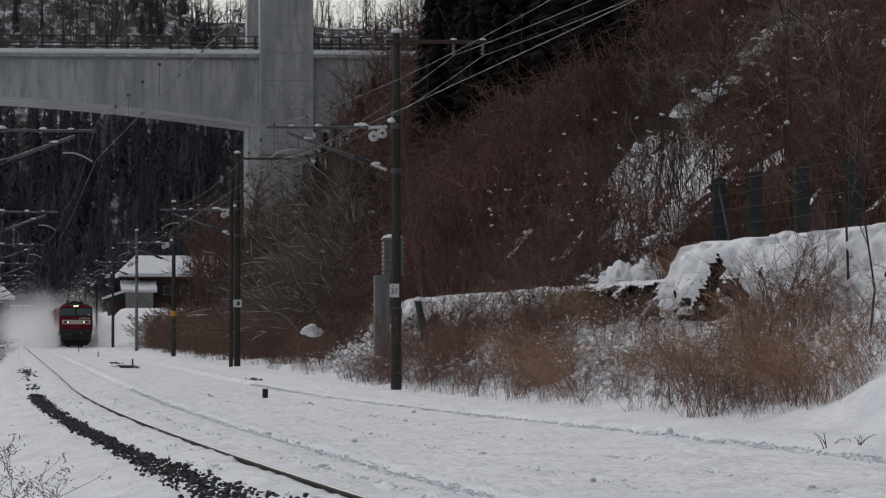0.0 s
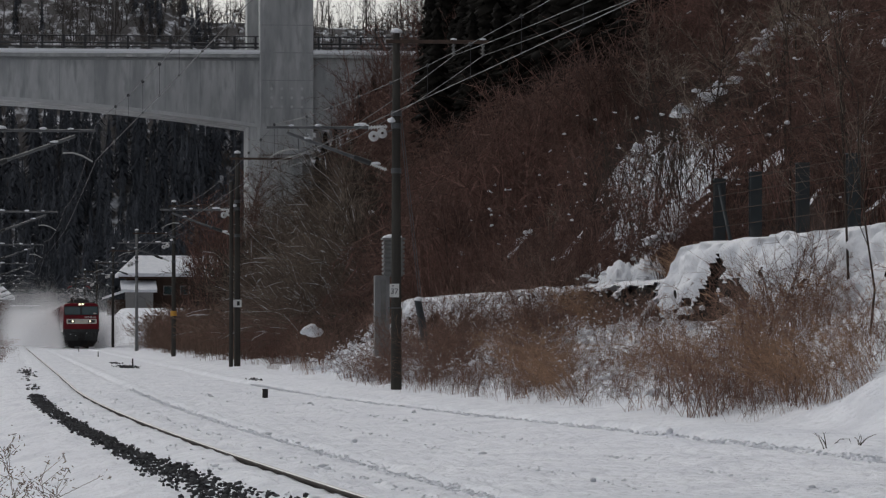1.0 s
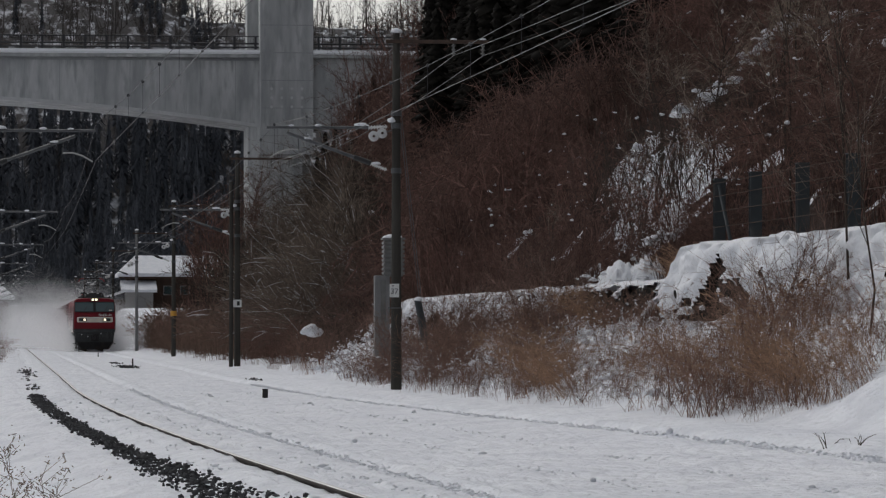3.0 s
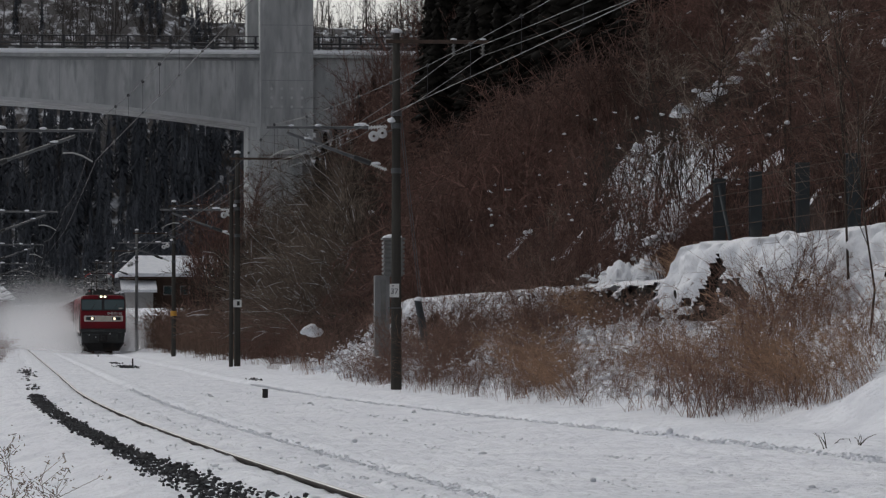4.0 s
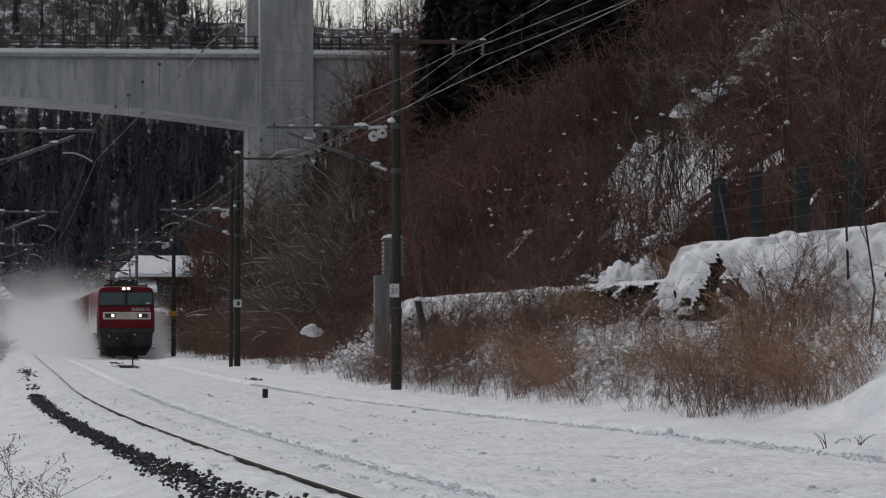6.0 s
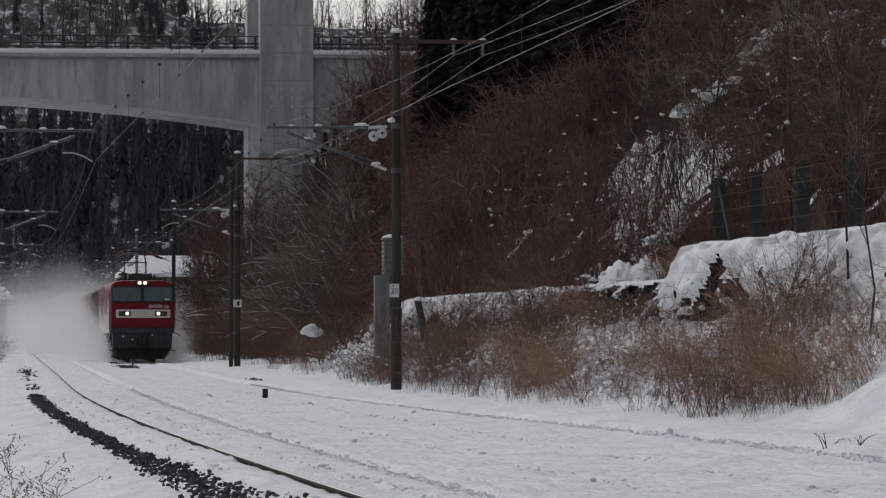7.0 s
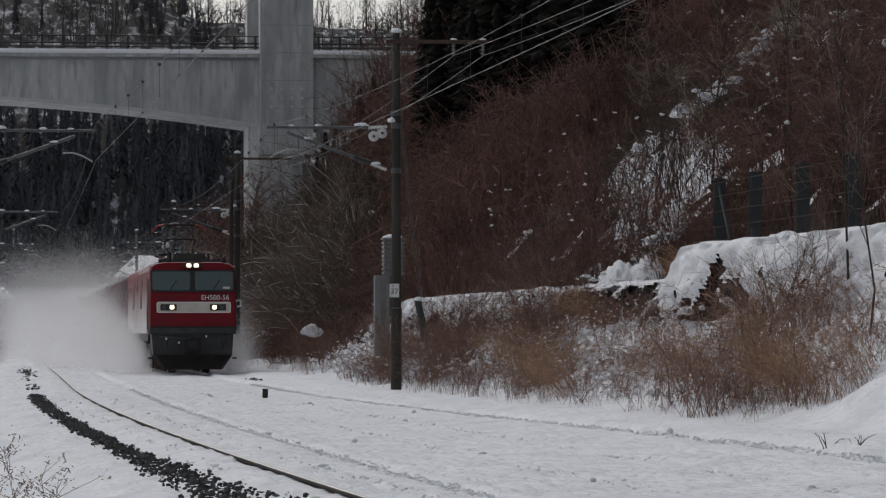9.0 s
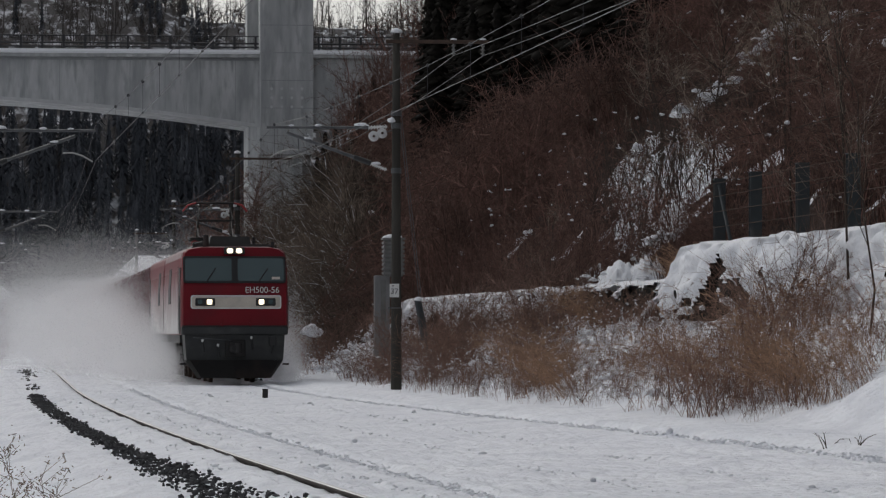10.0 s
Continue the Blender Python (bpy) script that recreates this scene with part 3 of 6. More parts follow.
    part("antenna_pot", rod(bmesh.new(), (-0.72, 0.9, 3.58), (-0.72, 0.9, 3.92), 0.09, 0.07, n=10), LOCO_BLACK, loco)
    part("roof_pipe", rod(bmesh.new(), (-1.05, 0.8, 3.66), (-0.62, 2.6, 3.78), 0.04, n=6), LOCO_BLACK, loco)
    pantograph(loco, 10.6)
    for x in (-0.35, 0.35):
        for y in (5.5, 11.2):
            part("bus_insulator", insulator(bmesh.new(), (x, y, 3.66), (x, y, 4.0), 0.07, 3), PORCELAIN, loco)
    part("bus_bar", rod(bmesh.new(), (0.35, 5.5, 4.0), (0.35, 19.5, 4.0), 0.02, n=5), GALV, loco)
    MOVERS.append((loco, 0.0))


def build_wagons():
    w = thing("container_wagon", "dark flat wagon loaded with freight containers", "wagon", "freight wagons", at=(RIGHT_LINE, 0, 0))
    part("deck", box(bmesh.new(), -1.25, 1.25, 0, 19.6, 0.72, 1.0, 0.03), LOCO_BLACK, w)
    for x in (-0.9, 0.9):
        part("side_sill", box(bmesh.new(), x - 0.08, x + 0.08, 1, 18.6, 0.5, 0.72), LOCO_BLACK, w)
    for yc in (3.0, 16.6):
        bg = part("bogie", box(bmesh.new(), -1.0, 1.0, yc - 1.2, yc + 1.2, 0.4, 0.7, 0.04), LOCO_BLACK, w)
        for dy in (-0.9, 0.9):
            for x in (-0.56, 0.56):
                part("wheel", rod(bmesh.new(), (x - 0.06, yc + dy, 0.43), (x + 0.06, yc + dy, 0.43), 0.43, n=16), RUST, bg)
    boxes = []
    for mat, label in ((CONTAINER, "red-brown ribbed freight container on a flat wagon"), (CONTAINER_B, "dark maroon ribbed freight container on a flat wagon")):
        c = thing("freight_container", label, "container", "freight containers")
        part("shell", box(bmesh.new(), -1.22, 1.22, 0, 3.7, 0, 2.5, 0.03), mat, c)
        for y in (0.06, 3.64):
            for x in (-1.22, 1.22):
                part("corner_post", box(bmesh.new(), x - 0.03, x + 0.03, y - 0.05, y + 0.05, 0.02, 2.48), mat, c)
        for s in (-1, 1):
            for i in range(9):
                y = 0.35 + i * 0.37
                part("rib", box(bmesh.new(), s * 1.22 - 0.02, s * 1.22 + 0.02, y - 0.05, y + 0.05, 0.12, 2.4), mat, c)
        for x in (-0.3, 0.3):
            part("locking_bar", rod(bmesh.new(), (x, -0.03, 0.15), (x, -0.03, 2.35), 0.02, n=5), GALV, c)
        boxes.append(c)
    rng = np.random.default_rng(3)
    used = set()
    for k in range(9):
        y = 25.8 + 20.4 * k
        ob = w if k == 0 else copy_thing(w, pose(RIGHT_LINE, 0, 0))
        MOVERS.append((ob, y))
        for i in range(5):
            if k > 3 and rng.random() < 0.15:
                continue
            kind = 0 if rng.random() < 0.6 else 1
            c = boxes[kind]
            if kind in used:
                c = copy_thing(c, pose(0, 0, 0))
            used.add(kind)
            c.location = (RIGHT_LINE, 0, 1.004)
            MOVERS.append((c, y + 0.35 + i * 3.82))


# ---------------------------------------------------------------- blown snow
def flakes(rng, pos, size):
    """Small grains at the positions, turned at random."""
    n = len(pos)
    a = rng.normal(0, 1, (n, 3))
    a /= np.linalg.norm(a, axis=1, keepdims=True)
    b = np.cross(a, rng.normal(0, 1, (n, 3)))
    b /= np.linalg.norm(b, axis=1, keepdims=True)
    s = size[:, None]
    v = np.stack((pos + a * s, pos + (-0.5 * a + 0.87 * b) * s, pos + (-0.5 * a - 0.87 * b) * s), axis=1)
    return v.reshape(-1, 3), np.arange(3 * n).reshape(-1, 3)


def powder():
    m = bpy.data.materials.new("snow_powder")
    m.use_nodes = True
    nt = m.node_tree
    b = nt.nodes["Principled BSDF"]
    b.inputs["Base Color"].default_value = (0.98, 0.983, 0.99, 1)
    b.inputs["Roughness"].default_value = 1.0
    b.inputs["Specular IOR Level"].default_value = 0.0
    tr = nt.nodes.new("ShaderNodeBsdfTranslucent")
    tr.inputs["Color"].default_value = (0.98, 0.983, 0.99, 1)
    mx = nt.nodes.new("ShaderNodeMixShader")
    mx.inputs[0].default_value = 0.5
    nt.links.new(b.outputs[0], mx.inputs[1])
    nt.links.new(tr.outputs[0], mx.inputs[2])
    clear = nt.nodes.new("ShaderNodeBsdfTransparent")
    thin = nt.nodes.new("ShaderNodeMixShader")
    thin.inputs[0].default_value = 0.34
    nt.links.new(clear.outputs[0], thin.inputs[1])
    nt.links.new(mx.outputs[0], thin.inputs[2])
    nt.links.new(thin.outputs[0], nt.nodes["Material Output"].inputs["Surface"])
    return m


PUFFS = []


def build_snow_cloud():
    """Powder thrown up by the plough: a low bank beside the wheels that grows and thins behind."""
    rng = np.random.default_rng(11)
    mat = powder()
    cloud = thing("snow_cloud", "cloud of fine white powder snow whirled up by the train", "snow cloud", at=(RIGHT_LINE, TRAIN_START, 0))
    spans = [(0.5, 9, 120000), (7, 26, 270000), (20, 55, 500000), (45, 100, 460000), (85, 165, 210000), (145, 260, 90000)]
    for i, (a, b, n) in enumerate(spans):
        s = rng.uniform(a, b, n)
        grow = 1 - np.exp(-s / 30)
        height = 0.46 + 1.25 * grow + 1.45 * np.minimum(1, s / 75)
        z = np.minimum(np.abs(rng.normal(0, 1.0, n)), rng.uniform(1.2, 2.3, n)) * height
        left = rng.random(n) < (0.60 if i == 0 else 0.68 if i == 1 else 0.72)
        out = np.minimum(np.abs(rng.normal(0, 1, n)), rng.uniform(1.0, 2.2, n)) * (0.5 + 2.6 * grow)
        x = np.where(left, -1.25 - out, 1.2 + out * (0.55 if i < 2 else 0.65))
        over = rng.random(n) < 0.10 * grow
        x = np.where(over, rng.uniform(-1.6, 1.4, n), x)
        z = np.where(over, 3.4 + rng.exponential(0.4, n) * grow, z)
        # billows: keep more grains where a slow wave of density is high
        wave = np.array([noise.noise((p * 0.35, q * 0.10, r * 0.45)) for p, q, r in zip(x, s, z)])
        # a thin veil hangs higher over the older part of the cloud
        veil = (rng.random(n) < 0.40) & (s > 25)
        z = np.where(veil, 5.6 * rng.random(n) ** 1.7 * np.minimum(1, s / 80), z)
        x = np.where(veil, rng.uniform(-6.5, 2.0, n), x)
        keep = rng.random(n) < np.clip(0.72 + 1.1 * wave, 0.06, 1)
        pos = np.stack((x, s, np.maximum(z, 0.02)), axis=1)[keep]
        size = rng.uniform(0.0105, 0.0225, len(pos)) * (0.62 if i == 0 else 0.85 if i == 1 else 1) * np.where(veil[keep] | (pos[:, 2] > 1.15 * height[keep]), 0.55, 1.0) * (1 + 1.5 * pos[:, 1] / 150)
        v, f = flakes(rng, pos, size)
        ob = array_thing("puff", v, f, mat, cloud, soft=False)
        tagged(ob, kind="stuff")
        PUFFS.append((ob, i))
    MOVERS.append((cloud, 0.0))


def motions():
    for ob, back in MOVERS:
        x, z = ob.location.x, ob.location.z
        walk(ob, [(t, pose(x, TRAIN_START + back - SPEED * t, z)) for t in range(11)])
    for ob, i in PUFFS:
        walk(ob, [(t, pose(-0.10 * i * math.sin(0.9 * t + i), 0.5 * i * math.sin(1.3 * t + 2 * i), 0.05 * i * (1 + math.sin(1.7 * t + i)))) for t in range(11)])


# ---------------------------------------------------------------- ground
def clearing(x, y):
    """1 in the middle of a snowy clearing on the slope, 0 away from all."""
    best = 0.0
    for cx, cy, lean, rx, ry in ((16.25, 104, 0.10, 1.15, 13), (16.85, 80.5, 0.1, 0.62, 3.0), (19.3, 117, 0.1, 0.45, 2.5)):
        d = ((x - cx - lean * (y - cy)) / rx) ** 2 + ((y - cy) / ry) ** 2
        best = max(best, math.exp(-0.6 * d) + 0.22 * noise.noise((x * 0.8, y * 0.25, 2.0)))
    return best


def build_ground():
    xs = np.concatenate((np.linspace(-900, -60, 15), np.linspace(-50, -8, 15), np.arange(-7, 0.8, 0.22), np.arange(0.8, 8.4, 0.09), np.arange(8.4, 12.4, 0.16), np.arange(12.5, 20, 0.11), np.arange(20.1, 24, 0.2), np.linspace(24.3, 60, 50), np.linspace(65, 900, 20)))
    ys = np.concatenate(((-200, -60, -20), np.arange(0, 25, 2.5), np.arange(25, 125, 0.7), np.arange(125, 165, 1.0), np.arange(165, 300, 2.5), np.arange(300, 620, 6.0), np.linspace(625, 900, 30), np.linspace(1000, 4500, 12)))
    gx, gy = np.meshgrid(xs, ys)
    z = land(gx, gy)
    flat = z.copy()
    for i in range(gx.shape[0]):
        if ys[i] > 320:
            continue
        for j in range(gx.shape[1]):
            x, y = gx[i, j], gy[i, j]
            if -9 < x < 30:
                u = x - float(bend(y))
                wild = float(ramp(u, 8.6, 10.5)) * 0.22 + 0.02 + 0.03 * float(ramp(-u, -0.8, 0.5))
                z[i, j] += wild * noise.noise((x * 0.7, y * 0.35, 0.3)) + 0.35 * wild * noise.noise((x * 2.2, y * 1.1, 5.0))
                # the shoulder of pushed snow beside the right-hand track, and the wheel lines in both tracks
                g = u - wheel_line(y)
                z[i, j] += 0.045 * math.exp(-((g - 0.24) / 0.13) ** 2) - 0.10 * math.exp(-(g / 0.10) ** 2) * (0.8 + 0.5 * noise.noise((y * 0.5, 0, 2)))
                z[i, j] -= 0.07 * math.exp(-((u - snow_line(y)) / 0.085) ** 2) * (0.8 + 0.6 * noise.noise((y * 0.8, 3, 2))) - 0.03 * math.exp(-((u - snow_line(y) - 0.2) / 0.12) ** 2) + 0.02 * math.exp(-((u - 1.70) / 0.08) ** 2)
                # snow heaped against the outer side of the rails, crumbled between them
                z[i, j] += 0.036 * noise.noise((x * 5, y * 2.0, 1.0)) * math.exp(-((u - 2.5) / 1.6) ** 2)
                z[i, j] += 0.020 * noise.noise((x * 1.6, y * 1.3, 6.0)) + (0.014 + 0.022 * (u < 4.0)) * noise.noise((x * 4.0, y * 1.4, 9.0)) + 0.016 * noise.noise((x * 7.0, y * 0.5, 3.0))
    n = len(xs)
    i, j = np.meshgrid(np.arange(len(ys) - 1), np.arange(n - 1), indexing="ij")
    a = (i * n + j).ravel()
    f = np.stack((a, a + 1, a + n + 1, a + n), axis=1)
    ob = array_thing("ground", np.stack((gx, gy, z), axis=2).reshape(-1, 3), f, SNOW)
    ob.data.materials.append(LITTER)
    ob.data.materials.append(FAR_HILL)
    kinds = np.zeros(len(f), np.int32)
    for n_face, (r, c) in enumerate(zip(i.ravel(), j.ravel())):
        x, y = xs[c], ys[r]
        u = x - float(bend(y))
        if (y < 450 and u > float(toe(y)) + 0.9) or y > 600:
            open_snow = clearing(x, y) + 0.22 * noise.noise((x * 1.7, y * 0.9, 1.5)) > 0.46 or noise.noise((x * 0.9, y * 0.3, 3.1)) > 0.44
            kinds[n_face] = 2 if y > 600 else 0 if open_snow else 1
    ob.data.polygons.foreach_set("material_index", kinds)
    return tagged(ob, "snow-covered ground with wind ripples beside the railway tracks", "ground", kind="structure")


def rail(u, shown, label):
    """A rail with head, web and foot along the curve; shown: how far it stands proud of its level."""
    ys = np.concatenate((np.arange(-10, 130, 2.5), np.arange(130, 560, 10)))
    prof = [(-0.033, 0), (0.033, 0), (0.033, -0.03), (0.010, -0.045), (0.010, -0.12), (0.065, -0.15), (-0.065, -0.15), (-0.010, -0.12), (-0.010, -0.045), (-0.033, -0.03)]
    k = len(prof)
    v = np.array([(u + float(bend(y)) + 0.0011 * min(y, 130.0) - 0.02 + p[0], y, p[1] + shown) for y in ys for p in prof])
    f = [(i * k + j, i * k + (j + 1) % k, (i + 1) * k + (j + 1) % k, (i + 1) * k + j) for i in range(len(ys) - 1) for j in range(k)]
    ob = array_thing("rail", v, f, STEEL, soft=False)
    ob.data.materials.append(RAIL_SIDE)
    ob.data.polygons.foreach_set("material_index", np.array([0 if q % k == 0 else 1 for q in range(len(f))], np.int32))
    return tagged(ob, label, "rail", "running rails")


def build_tracks():
    rail(LEFT_LINE - GAUGE / 2, -0.018, "worn steel rail half buried in snow")
    rail(LEFT_LINE + GAUGE / 2, -0.105, "steel rail almost covered by drifted snow")
    rail(RIGHT_LINE - GAUGE / 2, -0.10, "steel rail buried under packed snow")
    rail(RIGHT_LINE + GAUGE / 2, -0.10, "steel rail buried under packed snow")


# ---------------------------------------------------------------- bridge
BRIDGE_Y = 374.0


def build_bridge():
    b = thing("road_bridge", "grey concrete road bridge with haunched girder and tall towers", "bridge", at=(24.8, BRIDGE_Y, 0))
    ox = 24.8

    def outline(x0, x1, left):
        top, bot = [], []
        for i in range(25):
            x = x0 + (x1 - x0) * i / 24
            s = abs(x - 22.4) / 36 if left else abs(x - 27.1) / 36
            s = min(s, 2 - s) if s < 2 else 0
            top.append((x - ox, 25.55))
            bot.append((x - ox, 19.4 + 2.7 * (1 - (1 - min(1, s)) ** 2)))
        return top + bot[::-1]
    part("girder", prism(bmesh.new(), outline(-50, 22.4, True), "y", 0.6, 10.5), CONCRETE, b)
    part("girder", prism(bmesh.new(), outline(27.1, 75, False), "y", 0.6, 10.5), CONCRETE, b)
    for x0, x1 in ((-50, 22.4), (27.1, 75)):
        part("edge_beam", box(bmesh.new(), x0 - ox, x1 - ox, 0.1, 1.0, 25.55, 25.85, 0.03), CONCRETE, b)
        bm = bmesh.new()
        prism(bm, [(0.02, 25.854), (0.0, 26.02), (0.12, 26.24), (0.72, 26.22), (0.75, 25.854)], "x", x0 - ox, x1 - ox)
        part("snow_strip", bm, LIT_SNOW, b, "snow lying along the deck edge")
        part("deck", box(bmesh.new(), x0 - ox, x1 - ox, 1.0, 10.4, 25.55, 25.80), CONCRETE, b)
    for y, dx in ((0.0, 0.0), (9.2, -0.65)):
        bm = bmesh.new()
        prism(bm, [(22.42 - ox + dx, y), (27.1 - ox + dx, y), (27.1 - ox + dx, y + 3), (22.42 - ox + dx, y + 3)], "z", 17.0, 52)
        part("tower", bm, CONCRETE, b)
    # highlight on the tower's arris painted as a paler strip, lift joints and the fillet along the soffit
    part("tower_edge_highlight", box(bmesh.new(), 22.36 - ox, 22.48 - ox, -0.02, 0.3, 19.6, 52), CONCRETE_PALE, b)
    for i in range(13):
        z = 18.6 + 2.45 * i
        part("lift_joint", box(bmesh.new(), 22.50 - ox, 27.08 - ox, -0.012, 0.01, z, z + 0.07), JOINT, b)
    for i in range(3):
        for j in range(4):
            part("tie_plug", rod(bmesh.new(), (23.4 - ox + 0.9 * j, -0.015, 21.2 + 0.8 * i), (23.4 - ox + 0.9 * j, 0.01, 21.2 + 0.8 * i), 0.13, n=10), CONCRETE_PALE, b)
    for i in range(8):
        x = 20.2 - 3.1 * i
        sp = min(1, abs(x - 22.4) / 36)
        part("form_joint", box(bmesh.new(), x - ox, x - ox + 0.05, 0.592, 0.61, 19.75 + 2.7 * (1 - (1 - sp) ** 2), 25.5), JOINT, b)
    part("drip_edge", box(bmesh.new(), -50 - ox, 22.4 - ox, 0.585, 0.61, 25.28, 25.55), JOINT, b, "dark strip under the deck edge")
    ol = outline(-50, 22.3, True)
    low = ol[25:][::-1]
    bm = bmesh.new()
    prism(bm, [(x, z - 0.02) for x, z in low] + [(x, z + 0.28) for x, z in low[::-1]], "y", 0.55, 0.62)
    part("soffit_fillet", bm, CONCRETE_PALE, b, "paler fillet along the girder's lower edge")
    bm = bmesh.new()
    prism(bm, [(21.5 - ox, 2.2), (22.3 - ox, 0.9), (26.2 - ox, 0.9), (27 - ox, 2.2), (27 - ox, 10), (21.5 - ox, 10)], "z", -2, 19.6)
    part("pier", bm, CONCRETE, b)
    rl = thing("bridge_railing", "dark steel bridge railing with posts and thin horizontal rails", "railing", at=(0, BRIDGE_Y, 25.85))
    post = None
    for x in [22.0 - 1.88 * i for i in range(24)] + [27.6 + 1.88 * i for i in range(8)]:
        if post is None:
            post = part("post", box(bmesh.new(), -0.10, 0.10, 0.33, 0.49, 0, 1.62, 0.01), RAILING, rl)
            post.location.x = x
        else:
            p = post.copy()
            scene.collection.objects.link(p)
            p.location.x = x
    for x0, x1 in ((-23, 22.3), (27.2, 42)):
        for z, r in ((1.58, 0.05), (0.95, 0.08), (0.62, 0.08), (0.25, 0.04)):
            part("rail", rod(bmesh.new(), (x0, 0.41, z), (x1, 0.41, z), r, n=6), RAILING, rl)
        bm = bmesh.new()
        n = int((x1 - x0) / 0.24)
        for i in range(n):
            x = x0 + (x1 - x0) * i / n
            box(bm, x - 0.012, x + 0.012, 0.40, 0.42, 0.95, 1.58)
        part("mesh_panel", bm, RAILING, rl)


# ---------------------------------------------------------------- overhead line
def insulator(bm, a, b, r=0.07, ribs=6):
    a, b = Vector(a), Vector(b)
    m = Matrix.Translation(a) @ (b - a).to_track_quat("Z", "Y").to_matrix().to_4x4()
    n = (b - a).length
    prof = [(0.02, 0)]
    for i in range(ribs):
        z = n * (i + 0.3) / ribs
        prof += [(r * 0.45, z), (r, z + n * 0.25 / ribs), (r * 0.9, z + n * 0.4 / ribs), (r * 0.45, z + n * 0.45 / ribs)]
    prof.append((0.02, n))
    return lathe(bm, prof, m, 10)


def snow_lump(bm, x, y, z, sx, sy, sz, rng):
    m = Matrix.Translation((x, y, z)) @ Matrix.Diagonal((sx, sy, sz, 1))
    r = bmesh.ops.create_icosphere(bm, subdivisions=2, radius=1, matrix=m)
    for v in r["verts"]:
        v.co += Vector(rng.normal(0, 0.06, 3) * (sx, sy, sz))
        if v.co.z < z:
            v.co.z = z + (v.co.z - z) * 0.35
    return bm


def catenary_pole(mat, label, feeder=True, seed=1):
    """A mast at the right of its line, its arm to the left over the track; base at the origin."""
    rng = np.random.default_rng(seed)
    t = thing("catenary_pole", label, "pole", "overhead line masts")
    part("mast", rod(bmesh.new(), (0, 0, -0.6), (0, 0, 8.0), 0.127, 0.082, 14), mat, t)
    part("snow_cap", snow_lump(bmesh.new(), 0, 0, 8.0, 0.13, 0.13, 0.09, rng), SNOW_CLUMP, t)
    for z in (6.18, 5.9, 4.9):
        part("clamp_band", rod(bmesh.new(), (0, 0, z - 0.06), (0, 0, z + 0.06), 0.118, n=14), GALV, t)
    part("top_tube", rod(bmesh.new(), (-0.62, 0, 5.86), (-2.9, 0, 5.86), 0.032, n=8), GALV, t)
    part("top_insulator", insulator(bmesh.new(), (-0.20, 0, 5.88), (-0.64, 0, 5.86), 0.055, 7), PORCELAIN, t)
    for x, z in ((-0.52, 5.66), (-0.33, 5.73)):
        disc = lathe(bmesh.new(), [(0.03, -0.05), (0.115, -0.02), (0.12, 0.02), (0.05, 0.05), (0.03, 0.09)], Matrix.Translation((x, -0.12, z)) @ pose(0, 0, 0, 80, 0, 20), 16)
        cup = part("disc_insulator", disc, PORCELAIN, t)
        part("disc_pin", rod(bmesh.new(), (x, -0.24, z), (x, -0.15, z), 0.03, n=8), RUST, cup)
    part("tension_link", rod(bmesh.new(), (-0.10, -0.1, 5.80), (-0.62, -0.1, 5.62), 0.014, n=5), GALV, t)
    part("brace_tube", rod(bmesh.new(), (-0.62, 0, 5.08), (-2.45, 0, 5.74), 0.038, n=8), GALV, t)
    part("brace_sleeve", rod(bmesh.new(), (-0.57, 0, 5.062), (-0.95, 0, 5.199), 0.06, n=8), GASKET_DARK, t)
    part("brace_insulator", insulator(bmesh.new(), (-0.22, 0, 4.92), (-0.58, 0, 5.06), 0.052, 8), PORCELAIN, t)
    bm = bmesh.new()
    for p, q in (((-2.18, 5.36), (-2.40, 5.37)), ((-2.40, 5.37), (-2.62, 5.30)), ((-2.62, 5.30), (-2.84, 5.17))):
        rod(bm, (p[0], 0, p[1]), (q[0], 0, q[1]), 0.018, n=6)
    part("steady_arm", bm, PAINTED, t, "pale curved steady arm")
    part("steady_hanger", rod(bmesh.new(), (-2.18, 0, 5.36), (-2.20, 0, 5.66), 0.012, n=5), GALV, t)
    for x, y, z, a, b, c in ((-0.78, 0, 5.91, 0.17, 0.07, 0.06), (-1.75, 0, 5.89, 0.09, 0.05, 0.05), (-0.12, -0.10, 6.0, 0.09, 0.08, 0.09), (-2.35, 0, 5.89, 0.07, 0.05, 0.035), (-2.0, 0, 5.60, 0.12, 0.05, 0.04), (-0.45, 0, 5.05, 0.11, 0.06, 0.05)):
        part("snow_pad", snow_lump(bmesh.new(), x, y, z, a, b, c, rng), SNOW_CLUMP, t, "small pad of snow on the arm")
    if feeder:
        part("crossarm", box(bmesh.new(), -0.25, 2.05, -0.19, -0.12, 7.74, 7.82, 0.01), RUST, t)
        for x in (1.27, 1.93):
            part("feeder_insulator", insulator(bmesh.new(), (x, -0.15, 7.74), (x, -0.15, 7.48), 0.05, 3), CABINET, t)
            part("insulator_snow", snow_lump(bmesh.new(), x, -0.15, 7.83, 0.08, 0.05, 0.035, rng), SNOW_CLUMP, t)
    return t


